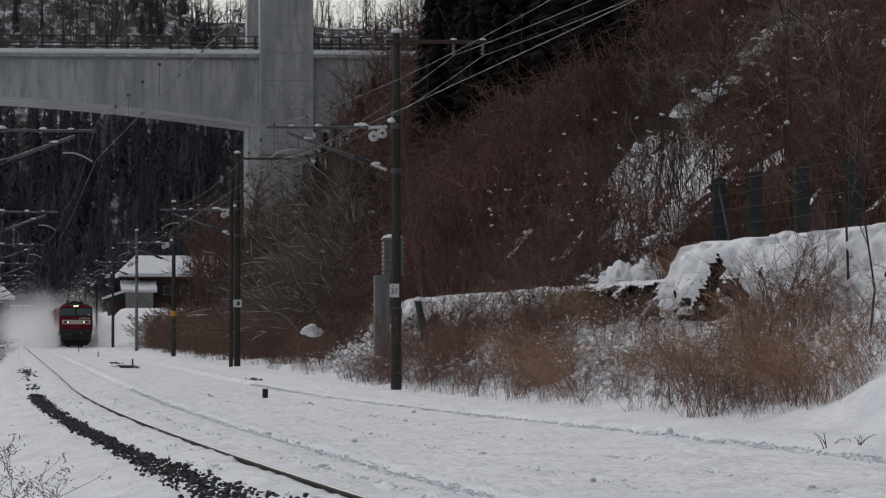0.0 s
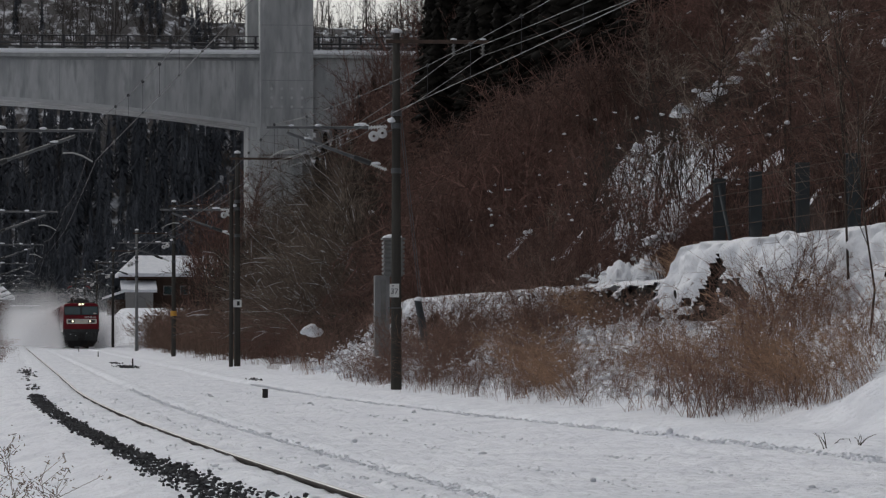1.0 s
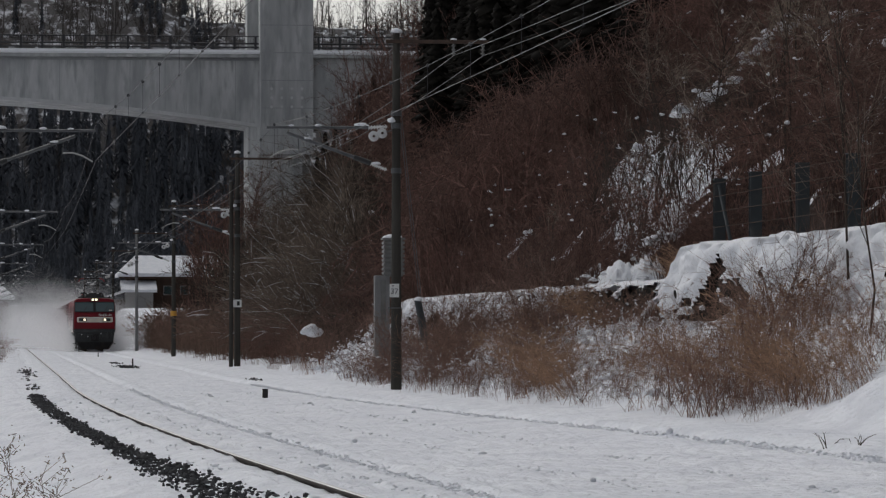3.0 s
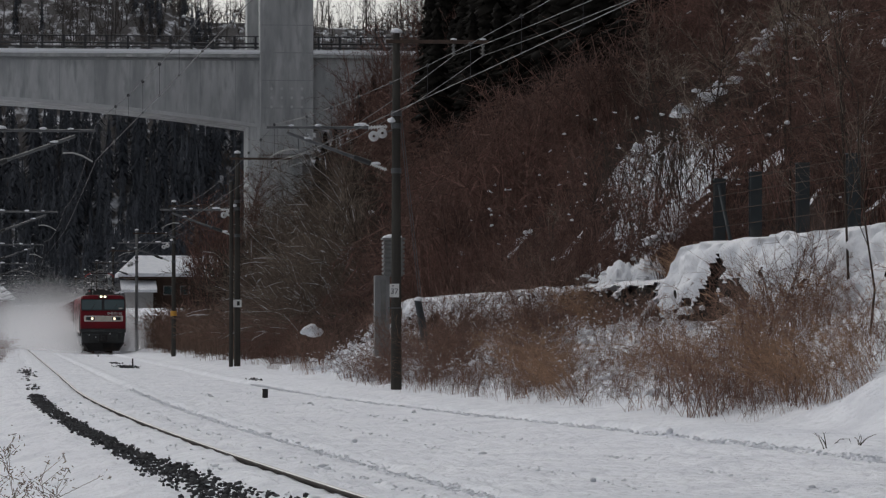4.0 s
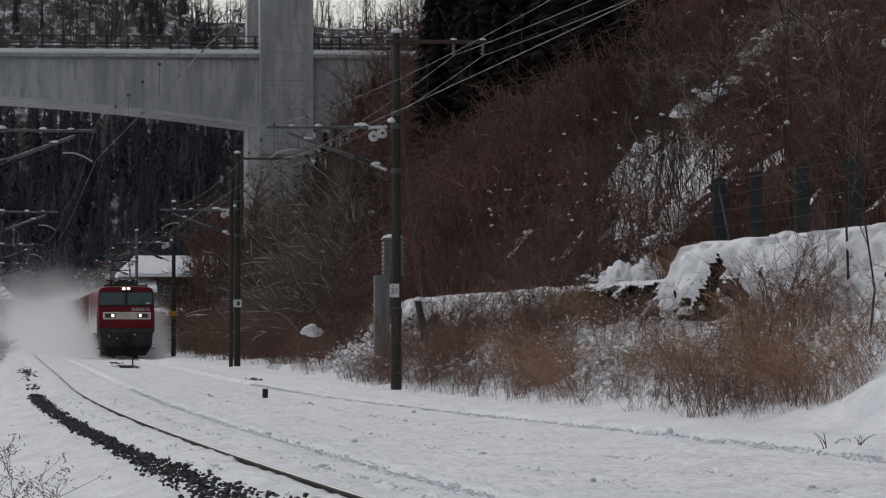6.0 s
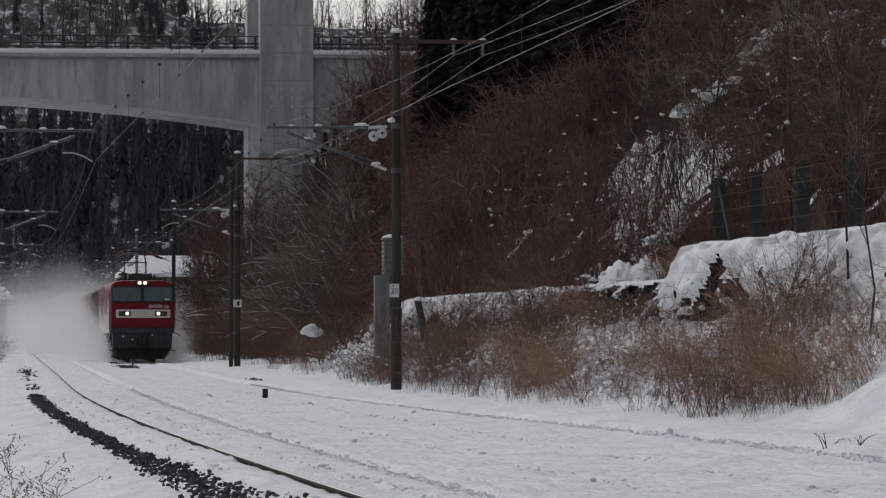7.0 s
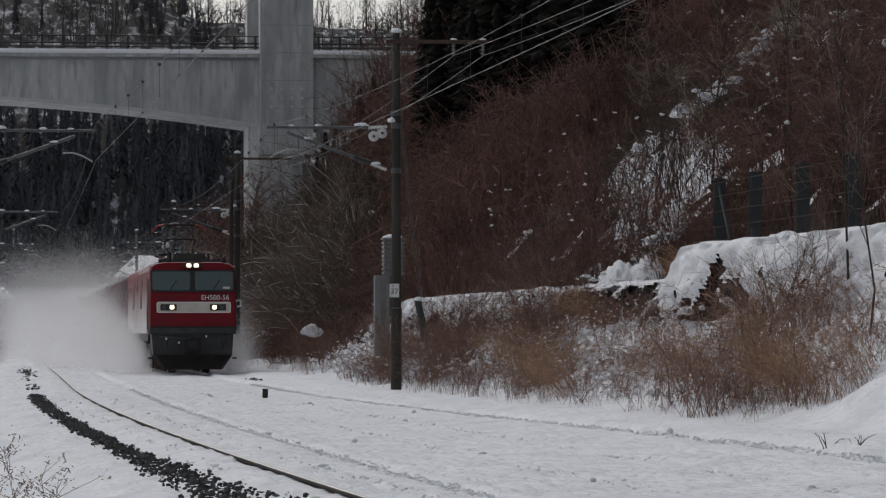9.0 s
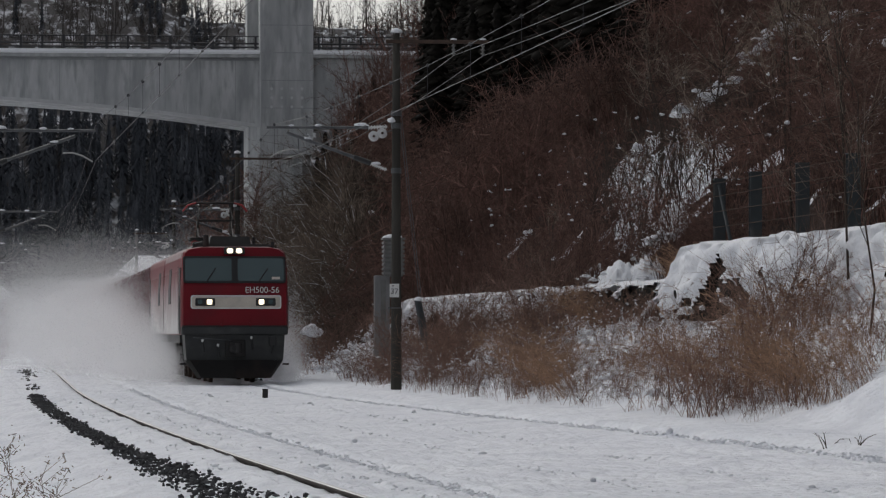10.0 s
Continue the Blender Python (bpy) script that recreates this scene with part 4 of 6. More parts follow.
def build_poles():
    right = catenary_pole(POLE_DARK, "dark weathered overhead line mast with snow-dusted arm and insulators")
    left = catenary_pole(POLE_DARK, "dark overhead line mast with a snow-dusted arm over the track", feeder=False, seed=4)
    grey = catenary_pole(POLE_GREY, "pale concrete overhead line mast with snow on its cap")
    for i, y in enumerate([29.8] + POLE_ROW):
        x = 8.65 + float(bend(y))
        m = pose(x, y, max(-0.1, land_at(x, y)))
        if i == 0:
            right.matrix_basis = m
        elif y == 281.0:
            grey.matrix_basis = m
        else:
            copy_thing(right, m)
        x = -0.95 + float(bend(y))
        m = pose(x, y, -0.05, rz=180)
        if i == 0:
            continue
        if i == 1:
            left.matrix_basis = m
        else:
            copy_thing(left, m)


def wire_mesh(name, pts, r, mat, parent):
    p = np.array(pts)[None]
    v, f = strands(p, np.full(p.shape[:2], r))
    return array_thing(name, v, f, mat, parent)


def build_wires():
    rows = [29.8] + POLE_ROW
    for line, name in ((RIGHT_LINE, "right"), (LEFT_LINE, "left")):
        t = thing("overhead_line", "contact wire and messenger wire with droppers over the track", "overhead line")
        con, mes = [], []
        ends = (7.43, 6.20) if name == "right" else (3.08, 1.97)
        for i in range(len(rows) - 1):
            y0, y1 = rows[i], rows[i + 1]
            for s in np.linspace(0, 1, 13)[:-1] if i < len(rows) - 2 else np.linspace(0, 1, 13):
                y = y0 + (y1 - y0) * s
                x = ends[0] + (ends[1] - ends[0]) * s if i == 0 else line + 0.12 * (1 - 2 * s) * (-1 if i % 2 else 1) + (0.06 if name == "right" else 0)
                con.append((x, y, 5.14 - 0.03 * math.sin(math.pi * s)))
                mes.append((x * 1.0, y, 5.97 - 0.37 * math.sin(math.pi * s)))
        wire_mesh("contact_wire", con, 0.007, WIRE, t)
        wire_mesh("messenger_wire", mes, 0.0055, WIRE, t)
        for k in range(1, 60):
            a, b = con[k], mes[k]
            bm = bmesh.new()
            rod(bm, (a[0], a[1], a[2]), (b[0], b[1], b[2]), 0.0032, n=4)
            bmesh.ops.create_icosphere(bm, subdivisions=2, radius=0.032, matrix=Matrix.Translation(b))
            bmesh.ops.create_icosphere(bm, subdivisions=1, radius=0.02, matrix=Matrix.Translation(a))
            part("dropper", bm, RAILING, t)
    for dx in (1.27, 1.93):
        t = None
        pts = []
        for i in range(len(rows) - 1):
            y0, y1 = rows[i], rows[i + 1]
            for s in np.linspace(0, 1, 11):
                y = y0 + (y1 - y0) * s
                x = 8.65 + float(bend(y0)) * (1 - s) + float(bend(y1)) * s + dx
                z = 7.44 + 0.08 - 3.2 * s * (1 - s) * 0.35
                pts.append((x, y - 0.15, z))
        ob = wire_mesh("feeder_wire", pts, 0.0085, WIRE, None)
        tagged(ob, "sagging feeder wire carried on the mast crossarms", "cable", "feeder wires")


# ---------------------------------------------------------------- hillside plants
def hill_places(rng, n, y0, y1, s0, s1, keep=None, low=False):
    """Feet of plants on the slope over a stretch of the line."""
    got = []
    while len(got) < n:
        y = math.exp(rng.uniform(math.log(y0), math.log(y1)))
        reach = min(0.21 * y - 10.5, 0.095 * y + 8)
        u = float(toe(y)) + rng.uniform(0.5, max(1.5, reach)) if not low else float(toe(y)) + rng.uniform(0.3, 2.6)
        x = u + float(bend(y))
        if keep and not keep(x, y, u):
            continue
        got.append((x, y, land_at(x, y) - 0.1, rng.uniform(s0, s1)))
    return got


def fir_ground(x, y):
    """The upper slope where firs stand instead of thicket."""
    return y > 135 and 0.095 * y < x < 0.172 * y and land_at(x, y) > (0.043 + 0.28 * (x / y - 0.11)) * y + 1.0 * noise.noise((x * 0.3, y * 0.1, 4))


def wooded(x, y, u):
    """False on the stretches of the slope where little grows."""
    if fir_ground(x, y) or noise.noise((x * 0.35, y * 0.11, 8.5)) > 0.34:
        return False
    return noise.noise((x * 0.9, y * 0.4, 5.5)) * 0.6 + 0.33 > clearing(x, y) and not (u < 13.5 and y < 79)


def tree_mesh(rng, h, limbs, branchlets, twigs, lean=0.1, spread=0.45, r0=0.09):
    """Trunk with limbs, and the finer branches and twigs of its crown."""
    k = 6
    t = np.linspace(0, 1, k)
    bow = rng.normal(0, lean * h, 2)
    trunk = np.stack((bow[0] * t ** 2, bow[1] * t ** 2, h * t), axis=1)[None]
    trunk[:, 1:] += rng.normal(0, 0.015 * h, (1, k - 1, 3))

    def grow(p, n, size, up, start):
        m = len(p) * n
        i = np.repeat(np.arange(len(p)), n)
        kk = p.shape[1]
        u = rng.uniform(start, 0.98, m) * (kk - 1)
        lo = np.minimum(u.astype(int), kk - 2)
        a = p[i, lo] + (p[i, lo + 1] - p[i, lo]) * (u - lo)[:, None]
        way = p[i, lo + 1] - p[i, lo]
        way /= np.linalg.norm(way, axis=1, keepdims=True)
        way = way * 0.55 + rng.normal(0, spread, (m, 3)) + (0, 0, up)
        way /= np.linalg.norm(way, axis=1, keepdims=True)
        ln = size * rng.uniform(0.5, 1.1, m) * (1.15 - 0.6 * u / (kk - 1))
        q = np.linspace(0, 1, 4)
        pts = a[:, None] + way[:, None] * (q[None, :, None] * ln[:, None, None])
        pts[:, 1:] += rng.normal(0, 0.05, (m, 3, 3)) * ln[:, None, None]
        pts[:, :, 2] += (0.12 * q ** 2)[None] * ln[:, None] * (1 if up > 0 else -1)
        return pts
    l1 = grow(trunk, limbs, h * 0.5, 0.35, 0.2)
    l2 = grow(l1, branchlets, h * 0.22, 0.15, 0.2)
    l3 = grow(l2, twigs, h * 0.10, 0.0, 0.2)
    taper = 1 - 0.75 * t
    q = np.linspace(1, 0.35, 4)
    wood = joined([strands(trunk, r0 * taper[None]), strands(l1, np.outer(np.full(len(l1), r0 * 0.40), q))])
    crown = joined([strands(l2, np.outer(np.full(len(l2), r0 * 0.17), q)), spikes(l3[:, 0], l3[:, 3], np.full(len(l3), r0 * 0.10))])
    return wood, crown


def build_hillside():
    rng = np.random.default_rng(5)
    near = [shrub(rng, 2.5, 1.7, 17, 13, r0=0.013, thin=0.0060, droop=0.55) for _ in range(6)]
    mid = [shrub(rng, 3.3, 2.2, 17, 12, r0=0.019, thin=0.0095, droop=0.75) for _ in range(5)]
    far = [shrub(rng, 3.9, 2.5, 13, 10, r0=0.03, thin=0.018, droop=0.5) for _ in range(4)]

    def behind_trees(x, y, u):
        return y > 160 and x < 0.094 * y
    lots = [scattered(near, hill_places(rng, 300, 60, 140, 0.6, 1.1, wooded), rng),
            scattered(mid, hill_places(rng, 300, 125, 250, 0.85, 1.4, lambda x, y, u: wooded(x, y, u) and not behind_trees(x, y, u)), rng),
            scattered(near, hill_places(rng, 9, 84, 114, 0.4, 0.7, lambda x, y, u: clearing(x, y) > 0.3), rng),
            scattered(near, hill_places(rng, 44, 80, 135, 0.4, 0.75, None, True) + hill_places(rng, 18, 58, 79, 0.35, 0.55, lambda x, y, u: u > 13.5, True), rng),
            scattered(far, hill_places(rng, 150, 235, 372, 0.9, 1.5, lambda x, y, u: not fir_ground(x, y) and not behind_trees(x, y, u)), rng)]
    v, f = joined(lots)
    tagged(array_thing("hillside_thicket", v, f, TWIG, soft=False), "dense reddish-brown leafless thicket on the steep hillside", "bushes", kind="stuff")
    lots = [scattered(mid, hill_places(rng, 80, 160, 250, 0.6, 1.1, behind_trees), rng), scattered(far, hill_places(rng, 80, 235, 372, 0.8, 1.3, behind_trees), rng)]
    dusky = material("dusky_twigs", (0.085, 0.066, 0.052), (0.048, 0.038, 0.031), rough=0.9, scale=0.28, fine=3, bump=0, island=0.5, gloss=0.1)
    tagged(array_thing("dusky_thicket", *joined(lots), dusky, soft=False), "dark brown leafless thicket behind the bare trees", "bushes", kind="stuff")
    # thin grey saplings standing in the snowy clearings
    wisps = []
    for _ in range(4):
        ob = array_thing("sapling", *shrub(rng, 2.8, 1.2, 6, 13, r0=0.016, thin=0.0055, droop=0.1, base=0.35), BARK, soft=False)
        wisps.append(tagged(ob, "thin dark leafless sapling standing in snow on the slope", "sapling", "saplings in the clearing"))
    for i, (x, y, z, s) in enumerate(hill_places(rng, 76, 84, 124, 0.4, 0.9, lambda x, y, u: clearing(x, y) > 0.3)):
        m = pose(x, y, z, rz=rng.uniform(0, 360))
        ob = wisps[i] if i < 4 else copy_thing(wisps[i % 4], m)
        ob.matrix_basis = m
        ob.scale = (s, s, s)
    # pads of snow caught in the thicket
    pads = []
    for x, y, z, s in hill_places(rng, 760, 62, 330, 0.35, 1.3):
        w = 0.030 * s * (y / 90) ** 0.8 * (2.2 if rng.random() < 0.12 else 1)
        h = z + rng.uniform(0.6, 2.4) * (1 + 0.3 * (y > 200))
        run = rng.normal(0, 1, 3) * (1, 1, 0.5)
        for q in range(rng.integers(1, 4)):
            s = w * rng.uniform(0.6, 1.2)
            pads.append((x + run[0] * w * q, y + run[1] * w * q, h + run[2] * w * q, s * 1.1, s * 0.9))
    for cx, cy, cz, n, sp in ((18.5, 101, 8.5, 32, 0.42), (17.9, 101, 7.9, 6, 0.12), (17.0, 102, 7.2, 9, 0.5), (16.6, 103, 6.8, 8, 0.3), (20.0, 101, 8.9, 14, 0.5)):
        for _ in range(n):
            d = rng.normal(0, sp)
            w = rng.uniform(0.05, 0.15)
            pads.append((cx + d, cy + rng.normal(0, 0.6), cz + d * 0.5 + rng.normal(0, 0.1), w * 1.5, w * 0.8))
    v, f = clumps(rng, pads)
    tagged(array_thing("snow_pads", v, f, SNOW_CLUMP), "small pads of snow caught on the thicket branches", "snow", kind="stuff")


BARE_LABEL = "leafless grey-brown tree with fine spreading branches on the slope"


def fan_tree(rng, h, limbs, side=8, twigs=5):
    """Many long boughs sweeping up from the foot and arching over to one side; wood, twigs, and the snow lying on some."""
    k = 6
    t = np.linspace(0, 1, k)
    az = rng.normal(math.pi, 0.75, limbs)
    ln = h * rng.uniform(0.55, 1.1, limbs)
    rise = np.radians(rng.uniform(18, 72, limbs))
    foot = np.stack((rng.normal(0, 0.3, limbs), rng.normal(0, 0.6, limbs), rng.uniform(0, 0.35, limbs) * h), axis=1)
    run, up = ln * np.cos(rise), ln * np.sin(rise)
    sag = rng.uniform(0.05, 0.40, limbs) * ln
    p = np.stack((foot[:, :1] + np.cos(az)[:, None] * run[:, None] * t, foot[:, 1:2] + np.sin(az)[:, None] * run[:, None] * t,
                  foot[:, 2:] + up[:, None] * t - sag[:, None] * t ** 2.4), axis=2)
    p[:, 1:] += rng.normal(0, 0.022 * h, (limbs, k - 1, 3))
    rad = np.outer(rng.uniform(0.018, 0.034, limbs), 1 - 0.75 * t)
    m = limbs * side
    i = np.repeat(np.arange(limbs), side)
    u = rng.uniform(0.25, 0.98, m) * (k - 1)
    lo = np.minimum(u.astype(int), k - 2)
    a = p[i, lo] + (p[i, lo + 1] - p[i, lo]) * (u - lo)[:, None]
    way = p[i, lo + 1] - p[i, lo]
    way /= np.linalg.norm(way, axis=1, keepdims=True)
    way = way * 0.8 + rng.normal(0, 0.38, (m, 3)) + (0, 0, 0.12)
    size = h * 0.20 * rng.uniform(0.4, 1.1, m)
    q = np.linspace(0, 1, 4)
    b = a[:, None] + way[:, None] * (q[None, :, None] * size[:, None, None])
    b[:, :, 2] -= (0.18 * q ** 2)[None] * size[:, None]
    j = np.repeat(np.arange(m), twigs)
    c = b[j, rng.integers(1, 4, m * twigs)]
    d = way[j] * 0.6 + rng.normal(0, 0.45, (m * twigs, 3))
    twig = spikes(c, c + d * (h * 0.06 * rng.uniform(0.5, 1.2, m * twigs))[:, None], np.full(m * twigs, 0.006))
    wood = strands(p, rad)
    crown = joined([strands(b, np.outer(np.full(m, 0.010), (1, 0.8, 0.6, 0.4))), twig])
    pick = rng.random(limbs) < 0.16
    lying = p[pick][:, 1:5] + (0, 0, 0.022)
    pick2 = rng.random(m) < 0.05
    lying2 = b[pick2] + (0, 0, 0.015)
    snow = joined([strands(lying, np.outer(rng.uniform(0.006, 0.013, len(lying)), (0.3, 1, 0.9, 0.2))), strands(lying2, np.outer(rng.uniform(0.006, 0.014, len(lying2)), (0.3, 1, 0.9, 0.2)))])
    return wood, crown, snow


def build_fan_trees():
    rng = np.random.default_rng(23)
    twig = material("fan_twigs", (0.185, 0.145, 0.116), (0.095, 0.074, 0.060), rough=0.9, scale=0.3, fine=3, bump=0, island=0.5, gloss=0.1)
    protos = []
    for h, limbs in ((5.6, 40), (4.6, 34), (6.4, 42)):
        wood, crown, snow = fan_tree(rng, h, limbs)
        t = thing("arching_tree", "leafless tree with long arching boughs dusted with snow", "tree", "arching trees on the slope")
        array_thing("bough", *wood, twig, t)
        tagged(array_thing("crown", *crown, twig, t, soft=False), kind="stuff")
        tagged(array_thing("snow_dusting", *snow, SNOW_CLUMP, t), kind="stuff")
        protos.append(t)
    used = set()
    for x, y, k, s in ((12.6, 172, 0, 1.0), (13.3, 168, 1, 1.0), (13.0, 182, 2, 1.0), (14.0, 176, 0, 0.95), (13.9, 186, 1, 1.15), (14.6, 190, 2, 1.0), (15.2, 182, 0, 1.1),
                       (14.9, 172, 1, 1.1), (13.2, 196, 0, 1.0), (16.2, 196, 2, 1.1), (15.8, 188, 1, 1.0), (17.0, 204, 2, 1.2), (12.9, 205, 1, 0.9)):
        m = pose(x, y, land_at(x, y) - 0.1, rz=rng.uniform(-35, 35))
        ob = protos[k]
        if k in used:
            ob = copy_thing(ob, m)
        else:
            ob.matrix_basis = m
            used.add(k)
        ob.scale = (s, s, s)


def build_bare_trees():
    rng = np.random.default_rng(21)
    protos = []
    for h, limbs, br, tw, r0 in ((6.5, 12, 9, 7, 0.07), (5.0, 12, 9, 7, 0.055), (7.5, 9, 8, 7, 0.065), (5.2, 9, 6, 6, 0.026)):
        wood, crown = tree_mesh(rng, h, limbs, br, tw, r0=r0)
        t = thing("bare_tree", BARE_LABEL, "tree", "leafless trees")
        array_thing("trunk", *wood, BARK, t)
        array_thing("crown", *crown, TWIG_GREY, t, soft=False)
        protos.append(t)
    spots = [(14.2, 190, 0, 0.9), (15.0, 180, 2, 0.8),
             (15.4, 92, 1, 0.75), (15.9, 86, 1, 0.8), (16.6, 89, 2, 0.6), (14.6, 66, 1, 0.75), (15.0, 70, 2, 0.7), (14.9, 96, 2, 0.55), (13.8, 65.5, 2, 0.62), (18.0, 95, 0, 0.7),
             (11.6, 60.5, 3, 1.0), (12.9, 58, 3, 1.15), (11.2, 57.5, 3, 0.8), (13.4, 62, 3, 1.2), (13.2, 67.5, 3, 0.95), (13.6, 74, 3, 0.9), (11.3, 88, 3, 0.5), (13.3, 84, 3, 0.8)]
    used = set()
    for x, y, k, s in spots:
        x += float(bend(y))
        ob = protos[k]
        m = pose(x, y, land_at(x, y) - 0.15, rz=rng.uniform(0, 360))
        if k in used:
            ob = copy_thing(ob, m)
        else:
            ob.matrix_basis = m
            used.add(k)
        ob.scale = (s, s, s)


def fir_mesh(rng, h, tiers=15, n=11):
    """A trunk with whorls of drooping, ragged boughs."""
    vs, fs = [], []
    for t in range(tiers):
        z0 = h * (0.10 + 0.86 * t / tiers)
        r = h * 0.19 * (1 - 0.92 * t / tiers) * rng.uniform(0.8, 1.15)
        for i in range(n):
            a = 2 * math.pi * (i + rng.uniform(-0.4, 0.4)) / n
            z = z0 + rng.uniform(-0.6, 0.6) * h * 0.86 / tiers
            q = r * rng.uniform(0.45, 1.3)
            w = 0.13 * q + 0.02 * h
            drop = rng.uniform(0.15, 0.5) * q
            c, s = math.cos(a), math.sin(a)
            b = len(vs)
            vs += [(0, 0, z + 0.03 * h), (c * q * 0.55 - s * w, s * q * 0.55 + c * w, z - drop * 0.4), (c * q, s * q, z - drop),
                   (c * q * 0.55 + s * w, s * q * 0.55 - c * w, z - drop * 0.4), (c * q * 0.5, s * q * 0.5, z - drop * 0.3 - 0.025 * h)]
            fs += [(b, b + 1, b + 2), (b, b + 2, b + 3), (b + 4, b + 2, b + 1), (b + 4, b + 3, b + 2)]
    return np.array(vs), np.array(fs)


def build_firs():
    rng = np.random.default_rng(31)
    v, f = fir_mesh(rng, 9.0, 26, 13)
    proto = thing("fir_tree", "dark green-black fir standing above the thicket", "tree", "firs on the slope")
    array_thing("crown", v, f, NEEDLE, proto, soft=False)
    part("trunk", rod(bmesh.new(), (0, 0, -1), (0, 0, 8.0), 0.18, 0.04, 7), BARK, proto)
    first = True
    spots = []
    while len(spots) < 170:
        y = rng.uniform(145, 330)
        x = rng.uniform(0.100, 0.170) * y
        if fir_ground(x, y):
            spots.append((x, y))
    for x, y in spots:
        m = pose(x, y, land_at(x, y) - 0.2, rz=rng.uniform(0, 360))
        ob = proto if first else copy_thing(proto, m)
        ob.matrix_basis = m
        first = False
        s = rng.uniform(0.8, 1.45)
        ob.scale = (s, s, s)
    for x, y, s in ((24.6, 335, 0.62), (25.6, 340, 0.75), (26.8, 345, 0.7), (27.6, 330, 0.9), (29.5, 340, 0.9)):
        ob = copy_thing(proto, pose(x, y, land_at(x, y) - 0.2))
        ob.scale = (s, s, s)


# ---------------------------------------------------------------- beside the line
def low_cover(y):
    """How far the snow hangs down the low wall's face."""
    return (0.56 + 0.26 * noise.noise((y * 0.22, 3, 0)) + 0.35 * math.exp(-((y - 113) / 2.2) ** 2)) * float(ramp(y, 88, 95)) + 0.12 + 0.30 * noise.noise((y * 0.5, 1, 5))


def high_cover(y):
    """How far the snow hangs down the high wall: tongues with dark hollows between, a full sheet where it comes nearest."""
    gap = 0.55 * math.exp(-((y - 71.3) / 0.8) ** 2) + 0.5 * math.exp(-((y - 67.9) / 0.8) ** 2) + 0.5 * math.exp(-((y - 64.6) / 0.8) ** 2) + 0.2 * math.exp(-((y - 69.6) / 1.2) ** 2)
    return 1.1 - 1.05 * gap + 0.75 * float(ramp(-y, -69.5, -67.5)) + 0.55 * float(ramp(-y, -66.5, -63)) - 0.95 * float(ramp(y, 75.2, 77.0))


def wing_top(y):
    """The high wall's end falls away in a wing before the low wall."""
    return 2.8 - 1.75 * np.clip((y - 74.6) / 6.4, 0, 1) ** 0.85


def snow_blanket(y0, y1, u, seed, label, top_of, cover, rag=1.0):
    """Snow lying on a wall's top and clinging to its face, torn open where it has fallen."""
    ys = np.arange(y0, y1, 0.11)
    rows, head = 46, 9
    vs, kept = [], []
    for y in ys:
        top = float(top_of(y))
        x = u + float(bend(y))
        lift = 0.035 * noise.noise((y * 0.14, 2, seed)) + 0.02 * noise.noise((y * 0.9, 7, seed))
        hang = cover(y)
        for i in range(rows):
            if i < head:
                q = i / (head - 1)
                vs.append((x + (1.2 - 0.98 * float(ramp(y, 74.2, 75.4))) * (1 - q) - (0.10 + 0.12 * noise.noise((y * 1.1, 5, seed))) * q, y, top + 0.14 + lift + 0.045 * noise.noise((y * 0.5, q * 2, seed + 3)) + 0.03 * noise.noise((y * 2.4, q * 5, seed + 6)) - 0.07 * q ** 3))
                kept.append(True)
                continue
            q = (i - head + 1) / (rows - head)
            depth = q * (top - 0.1)
            z = top + 0.10 + lift - depth
            slant = y - 1.1 * depth
            n1, n2, n3 = noise.noise((slant * 0.45, z * 1.3, seed)), noise.noise((slant * 1.2, z * 3.6, seed + 5)), noise.noise((slant * 3.0, z * 9, seed + 9))
            thick = 0.14 * min(1, 0.25 + 4 * depth) + 0.20 * n1 + 0.15 * n2 + 0.07 * n3
            vs.append((x - max(0.0, thick) - 0.02 + rough_face(y, z, 1) * 0.6, y, z))
            kept.append(hang - depth + rag * (0.60 * n1 + 0.62 * n2 + 0.42 * n3) > 0 and (depth < 0.3 or n2 + 0.6 * n3 < 0.66))
    k = len(ys)
    f = []
    for i in range(k - 1):
        for j in range(rows - 1):
            q = (i * rows + j, i * rows + j + 1, (i + 1) * rows + j + 1, (i + 1) * rows + j)
            if all(kept[p] for p in q):
                f.append(q)
    return tagged(array_thing("snow_blanket", np.array(vs), np.array(f), SNOW_CLUMP), label, "snow", kind="")


def rough_face(y, z, k):
    """How far the wall's face lies behind its line."""
    return 0.22 * noise.noise((y * 0.7, z * 1.1, k)) + 0.16 * noise.noise((y * 2.1, z * 2.6, k)) + 0.08 * noise.noise((y * 5, z * 6, k)) - 0.10 * (z < 0.6)


